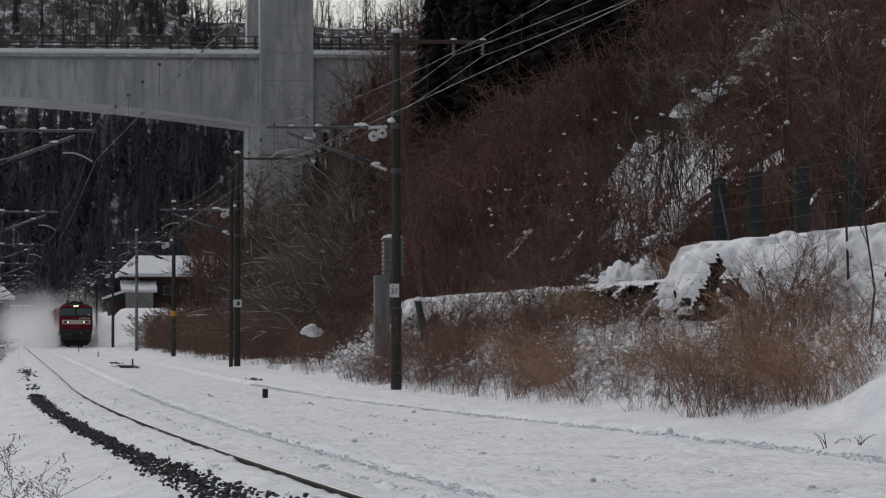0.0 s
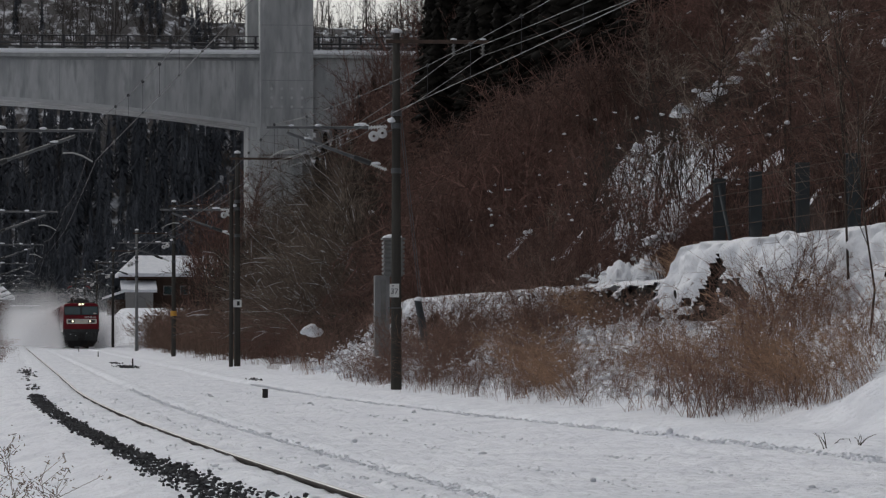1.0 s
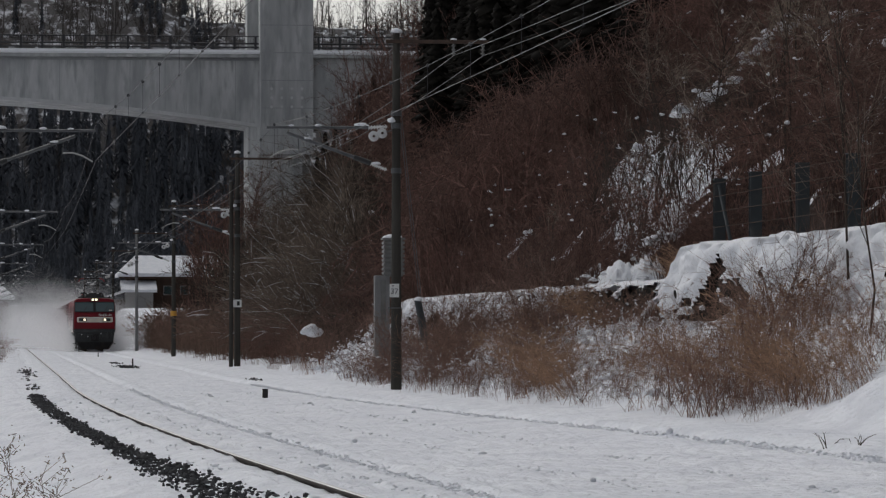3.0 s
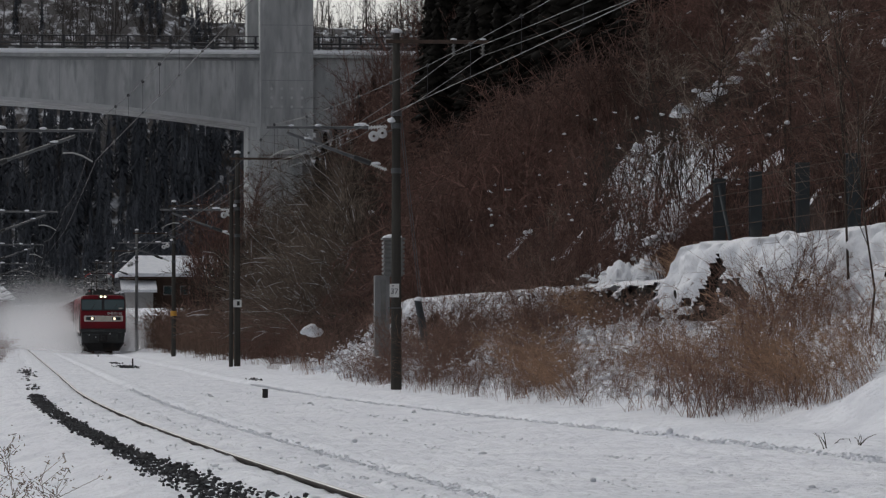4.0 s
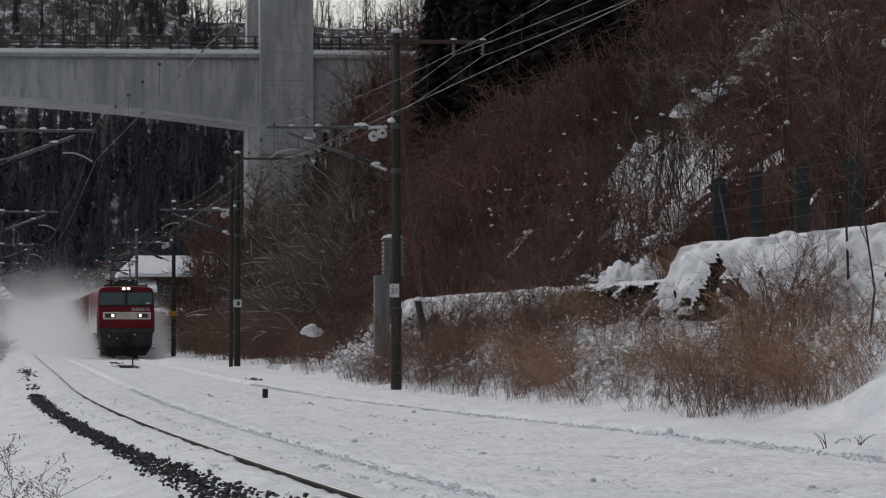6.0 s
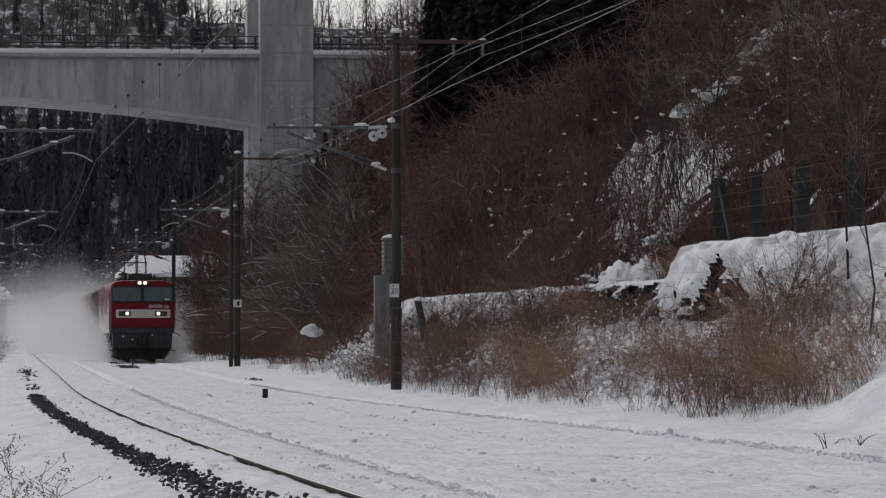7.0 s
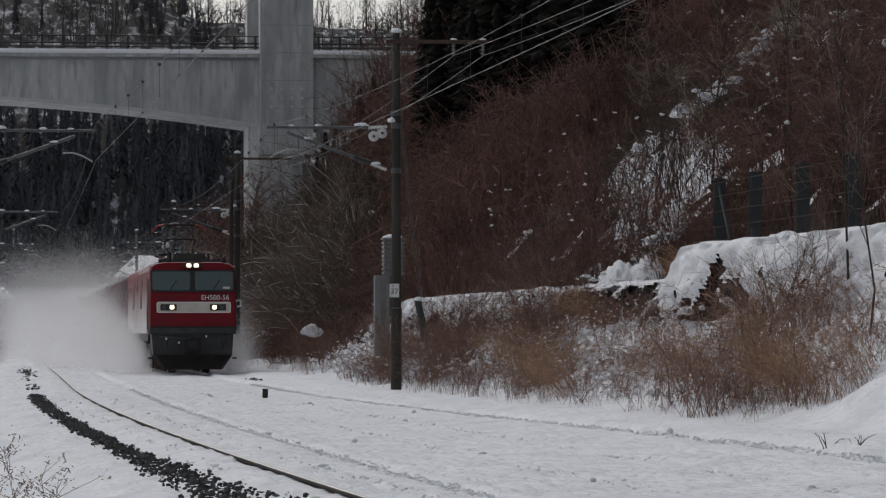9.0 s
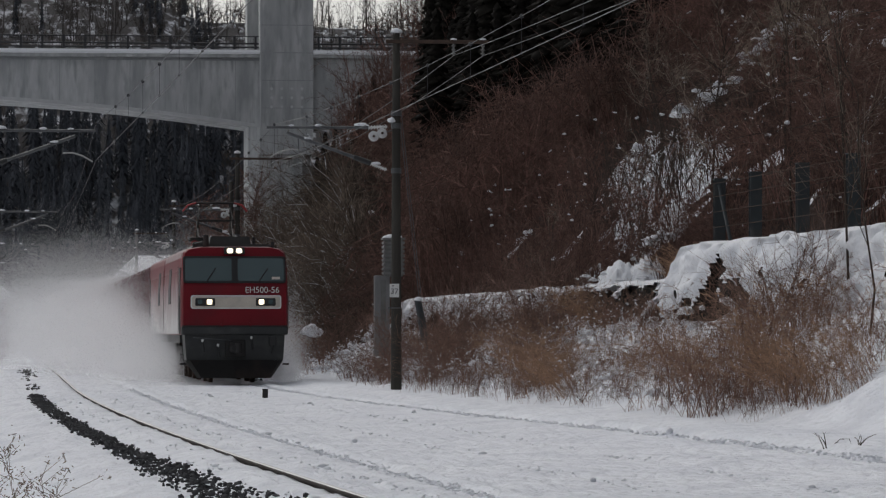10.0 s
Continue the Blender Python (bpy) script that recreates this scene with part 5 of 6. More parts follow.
def build_walls():
    for k, (y0, y1, label) in enumerate(((75.5, 128.0, "low dark retaining wall at the foot of the slope"), (30.0, 81.2, "dark earth-stained retaining wall under hanging snow"))):
        ys = np.arange(y0, y1, 0.16)
        vs = []
        for y in ys:
            x = 12.12 - 0.30 * k + float(bend(y))
            zs = np.linspace(-0.5, float(wing_top(y)) if k else float(wall_top(100)), 22)
            vs += [(x + rough_face(y, z, k), y, z) for z in zs]
            vs += [(x + 0.55, y, zs[-1]), (x + 0.55, y, -0.5)]
        r = len(zs) + 2
        f = [(i * r + j, i * r + (j + 1) % r, (i + 1) * r + (j + 1) % r, (i + 1) * r + j) for i in range(len(ys) - 1) for j in range(r)]
        f += [tuple(range(0, 4))]
        ob = array_thing("retaining_wall_%d" % (k + 1), np.array(vs), np.array(f), EARTH)
        tagged(ob, label, "wall", kind="structure")
    rng = np.random.default_rng(77)
    ledges = []
    while len(ledges) < 330:
        y = rng.uniform(81.6, 127)
        z = rng.uniform(0.3, float(wall_top(y)) - 0.1)
        if noise.noise((y * 1.1, z * 2.5, 2.0)) < 0.02:
            continue
        s = rng.uniform(0.02, 0.065)
        ledges.append((12.10 + float(bend(y)) + rough_face(y, z, 0), y, z, s * 1.1, s))
    tagged(array_thing("ledge_snow", *clumps(rng, ledges), SNOW_CLUMP), "snow caught on the ledges of the rough wall", "snow", kind="stuff")
    snow_blanket(75.6, 127.5, 12.08, 3, "snow lying along the top of the low retaining wall", lambda y: 2.2, low_cover, 0.5)
    snow_blanket(44.0, 81.0, 11.80, 9, "thick torn snow hanging in tongues over the retaining wall", wing_top, high_cover)


def build_guard_fence():
    fence = thing("guard_fence", "dark green-grey steel guard fence with cables above the wall", "fence", at=(0, 0, 2.78))
    ys = [76.5, 73.1, 69.1, 65.3, 61.5, 57.7]
    xs = [12.75 + float(bend(y)) for y in ys]
    for i, (x, y) in enumerate(zip(xs, ys)):
        bm = bmesh.new()
        box(bm, x - 0.10, x + 0.10, y - 0.10, y - 0.085, -0.4, 1.36)
        box(bm, x - 0.10, x + 0.10, y + 0.085, y + 0.10, -0.4, 1.36)
        box(bm, x - 0.008, x + 0.008, y - 0.085, y + 0.085, -0.4, 1.36)
        part("post", bm, FENCE, fence)
        part("post_cap", box(bmesh.new(), x - 0.11, x + 0.11, y - 0.11, y + 0.11, 1.36, 1.375), FENCE, fence)
    part("stay", rod(bmesh.new(), (xs[0] - 0.02, ys[0] - 0.1, 1.25), (xs[0] + 0.12, ys[0] - 0.9, -0.1), 0.035, n=7), FENCE, fence)
    for z in (0.2, 0.48, 0.76, 1.04, 1.28):
        p = np.array([(x - 0.12, y, z) for x, y in zip(xs, ys)])[None]
        array_thing("cable", *strands(p, np.full(p.shape[:2], 0.009)), RUST, fence)


def reed(rng, h, n, r=0.0035):
    """Dry stems leaning one way, each with a feathery head."""
    k = 5
    t = np.linspace(0, 1, k)
    foot = rng.normal(0, 0.34, (n, 2))
    az = rng.normal(2.2, 1.6, n)
    bow = rng.uniform(0.1, 0.8, n) * h
    hh = h * rng.uniform(0.6, 1.1, n)
    p = np.stack((foot[:, :1] + np.cos(az)[:, None] * bow[:, None] * t ** 2, foot[:, 1:] + np.sin(az)[:, None] * bow[:, None] * t ** 2, hh[:, None] * (t - 0.12 * t ** 3)), axis=2)
    lots = [strands(p, np.outer(np.full(n, r), (1, 0.9, 0.8, 0.6, 0.4)))]
    for _ in range(2):
        i = np.arange(n)
        a = p[i, 3] + (p[i, 4] - p[i, 3]) * rng.uniform(0.3, 0.9, (n, 1))
        w = (p[i, 4] - p[i, 3]) * 0.5 + rng.normal(0, 0.06, (n, 3))
        lots.append(strands(np.stack((a, a + w * 0.5, a + w + (0.02, 0, -0.03)), axis=1), np.outer(np.full(n, r), (1, 2.6, 0.5))))
    # long bent leaves
    m = n * 2
    i = np.repeat(np.arange(n), 2)
    a = p[i, rng.integers(1, 4, m)]
    w = rng.normal(0, 1, (m, 3)) * (0.22, 0.22, 0.05) * h
    lots.append(spikes(a, a + w + (0, 0, -0.03 * h), np.full(m, r * 1.1)))
    return joined(lots)


def plume_reed(rng, h, n):
    """Stems bowed to one side with dense soft plumes along their upper half."""
    k = 6
    t = np.linspace(0, 1, k)
    foot = rng.normal(0, 0.22, (n, 2))
    az = rng.normal(math.pi, 0.55, n)
    bow = rng.uniform(0.25, 0.95, n) * h
    hh = h * rng.uniform(0.5, 1.05, n)
    p = np.stack((foot[:, :1] + np.cos(az)[:, None] * bow[:, None] * t ** 1.3, foot[:, 1:] + np.sin(az)[:, None] * bow[:, None] * t ** 1.3, hh[:, None] * (t - 0.22 * t ** 3)), axis=2)
    p[:, 1:] += rng.normal(0, 0.012 * h, (n, k - 1, 3))
    lots = [strands(p, np.outer(np.full(n, 0.004), 1 - 0.6 * t))]
    m = n * 34
    i = np.repeat(np.arange(n), 34)
    u = (1 - 0.7 * rng.random(m) ** 1.3) * (k - 1.001)
    lo = u.astype(int)
    a = p[i, lo] + (p[i, lo + 1] - p[i, lo]) * (u - lo)[:, None]
    w = (p[i, lo + 1] - p[i, lo]) / h * 0.55 + rng.normal(0, 0.055, (m, 3)) - (0, 0, 0.02)
    lots.append(spikes(a, a + w, np.full(m, 0.0026)))
    return joined(lots)


PLUME = material("reed_plume", (0.44, 0.275, 0.180), (0.29, 0.182, 0.122), rough=0.9, scale=0.5, fine=4, bump=0, island=0.4, gloss=0.1)


def strip_places(rng, n, y0, y1, u0, u1, s0, s1):
    got = []
    for _ in range(n):
        y = rng.uniform(y0, y1)
        x = rng.uniform(u0, u1) + float(bend(y))
        got.append((x, y, land_at(x, y) - 0.06, rng.uniform(s0, s1)))
    return got


def build_verge_plants():
    rng = np.random.default_rng(41)
    # single bushes one can tell apart at the foot of the wall
    DARK_BUSH = material("dark_twigs", (0.205, 0.130, 0.105), (0.125, 0.082, 0.068), rough=0.9, scale=0.6, fine=4, bump=0, island=0.5, gloss=0.1)
    TANGLE = material("tangle_twigs", (0.215, 0.145, 0.116), (0.115, 0.080, 0.066), rough=0.9, scale=0.6, fine=4, bump=0, island=0.5, gloss=0.1)
    BUSH = material("bush_twigs", (0.250, 0.152, 0.116), (0.155, 0.096, 0.074), rough=0.9, scale=0.6, fine=4, bump=0, island=0.5, gloss=0.1)
    protos = []
    for h, sp, st in ((1.7, 1.3, 30), (1.35, 1.4, 24), (2.0, 1.2, 20)):
        v, f = shrub(rng, h, sp, st, 11, droop=0.35, r0=0.0065, base=0.22, thin=0.0036)
        protos.append((v, f))
    first = [None, None, None]
    spots = []
    y = 52.0
    while y < 97:
        spots.append((rng.uniform(9.75, 11.6), y))
        y += rng.uniform(1.8, 4.4)
    spots += [(rng.uniform(8.95, 10.3), rng.uniform(104, 150)) for _ in range(5)] + [(rng.uniform(9.7, 10.9), rng.uniform(57, 80)) for _ in range(5)]
    spots += [(9.2, 104.0), (9.5, 105.0), (9.35, 101.5), (9.6, 107.0), (9.2, 91.0), (9.5, 92.0), (9.75, 90.2), (9.02, 91.0), (9.35, 93.2), (9.9, 118.0), (10.2, 120.0), (10.6, 121.0), (10.0, 116.0), (10.9, 119.0)]
    spots += [(9.45, 53.0), (9.6, 54.5), (9.75, 56.0), (9.4, 57.0), (9.55, 58.5), (9.3, 61.0), (9.5, 63.5), (9.35, 66.5)]
    spots += [(8.85, 57.0), (8.95, 57.8), (9.1, 57.3), (8.9, 75.2), (9.1, 76.0), (8.95, 63.0), (9.0, 69.0), (8.8, 81.0), (9.0, 85.0)]
    spots += [(9.75, 59.5), (9.9, 59.0), (10.0, 60.2), (9.8, 93.0), (9.7, 90.0)]
    for u, y in spots:
        k = rng.integers(3)
        x = u + float(bend(y))
        m = pose(x, y, land_at(x, y) - 0.05, rz=rng.uniform(0, 360))
        if first[k] is None:
            ob = array_thing("bush", *protos[k], BUSH, soft=False)
            tagged(ob, "leafless brown bush with many thin stems in the snow", "bush", "bushes along the wall")
            first[k] = ob
        else:
            ob = copy_thing(first[k], m)
        ob.matrix_basis = m
        s = rng.uniform(0.45, 0.85)
        ob.scale = (s, s, s)
    twiggy = []
    for h in (1.9, 1.6):
        ob = array_thing("twiggy_bush", *shrub(rng, h, 1.2, 13, 26, droop=0.3, r0=0.009, base=0.2, thin=0.0036), DARK_BUSH, soft=False)
        twiggy.append(tagged(ob, "dark finely branched leafless bush before the snowy wall", "bush", "dark bushes along the wall"))
    lots = [(u + float(bend(y)), y) for u, y in zip(rng.uniform(10.2, 11.7, 22), np.concatenate((rng.uniform(82, 99, 12), rng.uniform(100, 135, 6), rng.uniform(54, 75, 4))))]
    lots += list(zip(rng.uniform(9.7, 12.2, 7), rng.uniform(130, 176, 7))) + list(zip(rng.uniform(9.65, 10.8, 14), rng.uniform(80, 112, 14)))
    lots += [(9.35, 92.4), (9.65, 95.0), (9.7, 107.5), (9.9, 108.5), (9.3, 103.0), (9.6, 103.5)]
    for i, (x, y) in enumerate(lots):
        m = pose(x, y, land_at(x, y) - 0.06, rz=rng.uniform(0, 360))
        ob = twiggy[i] if i < 2 else copy_thing(twiggy[i % 2], m)
        ob.matrix_basis = m
        s = rng.uniform(0.6, 1.15)
        ob.scale = (s, s, s)
    # the tangle of thin arching stems that fills the bank
    tangle = [shrub(rng, 1.25, 1.5, 13, 7, droop=0.55, r0=0.0058, base=0.45, thin=0.0032) for _ in range(6)]
    for name, mat, n, label in (("bank_tangle", BUSH, 80, "tangle of thin arching brown stems on the snowy bank"), ("grey_tangle", TANGLE, 120, "tangle of thin grey-brown twigs on the snowy bank")):
        spots = strip_places(rng, n // 3, 54, 78, 9.1, 11.4, 0.35, 0.75) + strip_places(rng, 2 * n // 3, 74, 116, 8.95, 11.6, 0.4, 0.8)
        tagged(array_thing(name, *scattered(tangle, spots, rng), mat, soft=False), label, "brush", kind="stuff")
    fringe = strip_places(rng, 26, 51, 60, 8.8, 9.7, 0.22, 0.42) + strip_places(rng, 44, 60, 100, 8.75, 9.5, 0.28, 0.55) + strip_places(rng, 8, 100, 150, 8.9, 10.0, 0.3, 0.6)
    tagged(array_thing("bank_fringe", *scattered(tangle, fringe, rng), DARK_BUSH, soft=False), "low dark twigs along the foot of the snowy bank", "brush", kind="stuff")
    reeds = [reed(rng, 1.5, 26) for _ in range(4)]
    places = strip_places(rng, 22, 56, 70, 9.9, 11.4, 0.4, 0.75) + strip_places(rng, 20, 77, 83, 9.45, 10.2, 0.4, 0.7) \
        + strip_places(rng, 14, 86, 104, 10.2, 11.9, 0.4, 0.8)
    v, f = scattered(reeds, places, rng)
    tagged(array_thing("dry_reeds", v, f, REED, soft=False), "tan dry reeds with feathery heads beside the track", "reeds", kind="stuff")
    # thick stands of reed blown over to one side
    plumes = [plume_reed(rng, 1.35, 26) for _ in range(4)]
    stand = []
    for n, y0, y1, u0, u1 in ((11, 55, 64, 9.6, 10.4), (4, 51.5, 56, 9.6, 10.4), (5, 83, 90, 11.4, 11.8), (5, 70, 76, 9.2, 9.7), (3, 84, 100, 10.2, 11.4), (6, 76.5, 84, 12.6, 13.4)):
        for x, y, z, s in strip_places(rng, n, y0, y1, u0, u1, 0.5, 0.9):
            v, f = plumes[rng.integers(4)]
            stand.append((v * s + (x, y, z), f))
    v, f = joined(stand)
    tagged(array_thing("leaning_reeds", v, f, PLUME, soft=False), "brown feathery reeds blown over to one side before the wall", "reeds", kind="stuff")
    stems = [plume_reed(rng, 1.8, 9) for _ in range(3)]
    v, f = scattered(stems, strip_places(rng, 14, 50, 63, 10.4, 11.5, 0.4, 0.8) + strip_places(rng, 22, 76, 98, 11.2, 11.8, 0.35, 0.7) + strip_places(rng, 12, 56, 72, 10.9, 11.5, 0.5, 0.9), rng)
    tagged(array_thing("withered_stems", v, f, BUSH, soft=False), "thin brown withered stems standing against the wall", "stems", kind="stuff")
    tall = [reed(rng, 2.2, 30, 0.008) for _ in range(3)]
    v, f = scattered(tall, strip_places(rng, 60, 178, 345, 9.6, 13.2, 0.8, 1.4), rng)
    tagged(array_thing("tall_dry_grass", v, f, material("brown_grass", (0.20, 0.132, 0.10), (0.13, 0.086, 0.066), rough=0.9, scale=0.3, fine=3, bump=0, island=0.4, gloss=0.1), soft=False),
           "brown withered tall grass along the line", "grass", kind="stuff")
    v, f = scattered(protos, strip_places(rng, 66, 160, 330, 10.4, 14.5, 1.0, 1.9), rng)
    tagged(array_thing("far_brush", v, f, TWIG, soft=False), "brown leafless brush at the foot of the hillside", "bushes", kind="stuff")
    v, f = scattered(reeds, strip_places(rng, 12, 200, 265, -1.2, -0.35, 0.7, 1.1), rng)
    tagged(array_thing("withered_grass", v, f, TWIG, soft=False), "withered grass on the bank beside the track", "grass", kind="stuff")
    for x, y, h in ((8.66, 44.2, 0.24), (8.86, 43.4, 0.24)):
        ob = array_thing("dead_twig", *shrub(rng, h, 0.42, 4, 3, droop=0.25, r0=0.009, base=0.02, thin=0.004), BARK, soft=False)
        ob.matrix_basis = pose(x, y, land_at(x, y) - 0.05)
        tagged(ob, "few dark dead twigs sticking out of the drift", "twig", "twigs in the drift")
    # a snow-capped bush and snow heaps on the low wall
    bush = copy_thing(first[0], pose(10.15, 141, land_at(10.15, 141) - 0.05))
    bush.scale = (0.9, 0.9, 0.9)
    bm = bmesh.new()
    for dx, dz, a, b in ((0, 0, 0.27, 0.27), (0.20, -0.05, 0.2, 0.19), (-0.18, -0.03, 0.2, 0.2), (0.08, -0.12, 0.24, 0.2)):
        snow_lump(bm, 10.15 + dx, 141, 1.34 + dz, a, a, b, rng)
    tagged(part("snow_mound", bm, SNOW_CLUMP, None, soft=True), "round cap of snow resting on a bush", "snow")
    heap = [(12.6 + rng.uniform(-0.5, 1.3), rng.uniform(76.0, 91), 2.25 + rng.uniform(0, 0.3), rng.uniform(0.04, 0.12), rng.uniform(0.03, 0.07)) for _ in range(40)]
    for cx, cy, z0, rx, ry, h, seed in ((12.62, 86.0, 2.45, 0.42, 1.2, 0.38, 1.0), (12.40, 86.8, 2.30, 0.22, 0.7, 0.30, 5.0), (12.98, 85.0, 2.5, 0.34, 0.8, 0.40, 9.0)):
        n = 26
        g = np.linspace(-1, 1, n)
        vs = []
        for b in g:
            for a in g:
                d = a * a + b * b
                k = noise.noise((a * 2.6, b * 2.6, seed)) + 0.7 * noise.noise((a * 6, b * 6, seed + 2))
                vs.append((cx + rx * a * (1 + 0.2 * k), cy + ry * b * (1 + 0.2 * k), z0 + h * max(0, 1 - d) ** 0.5 * (0.72 + 0.75 * k) - 0.15 * d))
        fs = [(i * n + j, i * n + j + 1, (i + 1) * n + j + 1, (i + 1) * n + j) for i in range(n - 1) for j in range(n - 1)]
        tagged(array_thing("snow_drift", np.array(vs), np.array(fs), SNOW_CLUMP), "lumpy drift of snow on cut branches above the wall", "snow", "drifts above the wall")
    for i in range(46):
        q = rng.random()
        heap.append((12.78 + 0.80 * q, 84.0 + rng.normal(0, 0.15), 3.10 + 0.34 * q + 0.05 * math.sin(7 * q) + rng.normal(0, 0.03), rng.uniform(0.05, 0.12) * (1.2 - 0.5 * q), rng.uniform(0.03, 0.07)))
    tagged(array_thing("snow_heaps", *clumps(rng, heap, 2), SNOW_CLUMP), "heaps of snow on cut branches above the wall", "snow", kind="stuff")
    low = []
    for x, y, z, s in strip_places(rng, 300, 60, 100, 9.3, 11.7, 0.25, 0.9) + strip_places(rng, 260, 95, 135, 9.6, 12.0, 0.3, 1.1):
        low.append((x, y, z + 0.04 + 0.40 * rng.random() ** 2, 0.15 * s, 0.11 * s))
    n = 2600
    y = rng.uniform(76, 130, n)
    x = rng.uniform(9.2, 11.9, n) + bend(y)
    z = land(x, y) + 0.06 + 0.6 * rng.random(n) ** 1.5
    way = rng.normal(0, 1, (n, 3)) * (1, 1, 0.7) + (-0.5, 0, -0.4)
    way *= (rng.uniform(0.015, 0.06, n) / np.linalg.norm(way, axis=1))[:, None]
    a = np.stack((x, y, z), axis=1)
    r = rng.uniform(0.008, 0.024, n)
    tagged(array_thing("snow_on_twigs", *strands(np.stack((a - way, a, a + way), axis=1), np.outer(r, (0.3, 1, 0.3))), SNOW_CLUMP), "thin snow lying along the twigs on the bank", "snow", kind="stuff")
    tagged(array_thing("snow_on_brush", *clumps(rng, low), SNOW_CLUMP), "lumps of snow lying on the low brush", "snow", kind="stuff")


def stones(rng, places):
    """Angular stones at (x, y, z, size)."""
    bm = bmesh.new()
    bmesh.ops.create_icosphere(bm, subdivisions=1, radius=1)
    v = np.array([x.co[:] for x in bm.verts])
    f = np.array([[x.index for x in p.verts] for p in bm.faces])
    bm.free()
    lots = []
    for x, y, z, s in places:
        w = v * rng.uniform(0.45, 1.3, (len(v), 1)) * rng.uniform(0.6, 1.4, 3) * (1, 1, 0.75) * s
        lots.append((w + (x, y, z), f))
    return joined(lots)


def build_ballast():
    rng = np.random.default_rng(51)
    left_rail = LEFT_LINE - GAUGE / 2
    pl = []
    while len(pl) < 5000:
        y = 28 + 70 * rng.random() ** 1.2
        mid = -0.92 + 0.08 * float(ramp(-y, -56, -33)) + 0.10 * noise.noise((y * 0.35, 0, 3)) + 0.08 * noise.noise((y * 1.5, 4, 3))
        half = 0.20 + 0.12 * noise.noise((y * 0.8, 9, 3)) + 0.24 * float(ramp(-y, -58, -34))
        off = mid + rng.normal(0, 0.55) * half
        if abs(off - mid) > half * (0.85 + 0.5 * noise.noise((y * 3, off * 6, 1))) or noise.noise((y * 2.2, off * 9, 6)) > 0.28:
            continue
        x = left_rail + off + float(bend(y))
        pl.append((x, y, land_at(x, y) + rng.uniform(-0.01, 0.05), rng.uniform(0.012, 0.032)))
    tagged(array_thing("ballast_stones", *stones(rng, pl), BALLAST, soft=False), "strip of dark ballast stones showing through the snow", "ballast", kind="stuff")
    pl = []
    for y0, y1, u0, u1, n in ((130, 175, 0.55, 1.05, 90), (104, 118, 0.5, 0.9, 25), (160, 176, 4.4, 5.2, 130), (184, 190, 4.6, 5.0, 40), (120, 128, 6.9, 7.4, 14)):
        for _ in range(n):
            y, u = rng.normal((y0 + y1) / 2, (y1 - y0) / 5), rng.normal((u0 + u1) / 2, (u1 - u0) / 4)
            pl.append((u + float(bend(y)), y, land_at(u + float(bend(y)), y) + 0.01, rng.uniform(0.03, 0.06)))
    tagged(array_thing("scattered_stones", *stones(rng, pl), BALLAST, soft=False), "dark stones and debris scattered on the snow", "stones", kind="stuff")
    # crumbs of snow thrown beside the wheel lines
    pl = []
    for _ in range(1500):
        y = 30 + 75 * rng.random() ** 1.4
        u = rng.choice((float(snow_line(y)), float(snow_line(y)), 1.2, 2.2, 4.4, 5.6)) + rng.normal(0, 0.08)
        s = rng.uniform(0.006, 0.016) * (2.2 if rng.random() < 0.04 else 1)
        x = u + float(bend(y))
        pl.append((x, y, land_at(x, y) + s * 0.3, s * 1.4, s))
    for _ in range(1500):
        y = 34 + 70 * rng.random() ** 1.2
        x = float(snow_line(y)) + rng.normal(0, 0.022) + float(bend(y))
        s = rng.uniform(0.004, 0.014)
        pl.append((x, y, land_at(x, y) + rng.uniform(-0.03, 0.0), s * 1.6, s))
    for _ in range(2600):
        y = 34 + 80 * rng.random() ** 1.2
        x = float(wheel_line(y)) + rng.normal(0.03, 0.05) + float(bend(y))
        s = rng.uniform(0.006, 0.020)
        pl.append((x, y, land_at(x, y) + rng.uniform(-0.06, 0.0), s * 1.5, s))
    for x, y, s in ((6.75, 70, 0.035), (4.45, 54, 0.035), (8.2, 52, 0.05), (5.5, 39.5, 0.035)):
        pl.append((x, y, land_at(x, y) + s * 0.5, s * 1.2, s * 1.3))
    tagged(array_thing("snow_crumbs", *clumps(rng, pl), SNOW_CLUMP), "crumbs of snow lying along the wheel lines", "snow", kind="stuff")


def build_markers():
    for x, y, h, w in ((5.50, 90.0, 0.17, 0.055), (5.08, 170.0, 0.30, 0.03), (5.05, 232.0, 0.28, 0.03), (5.0, 290.0, 0.3, 0.03)):
        t = thing("track_marker", "short dark marker stake standing in the snow between the tracks", "marker", "marker stakes", at=(x, y, land_at(x, y)))
        part("stake", box(bmesh.new(), -w, w, -w, w, -0.2, h, 0.005), LOCO_BLACK, t)
        part("stake_cap", box(bmesh.new(), -w * 1.15, w * 1.15, -w * 1.15, w * 1.15, h, h + 0.02, 0.004), LOCO_BLACK, t)


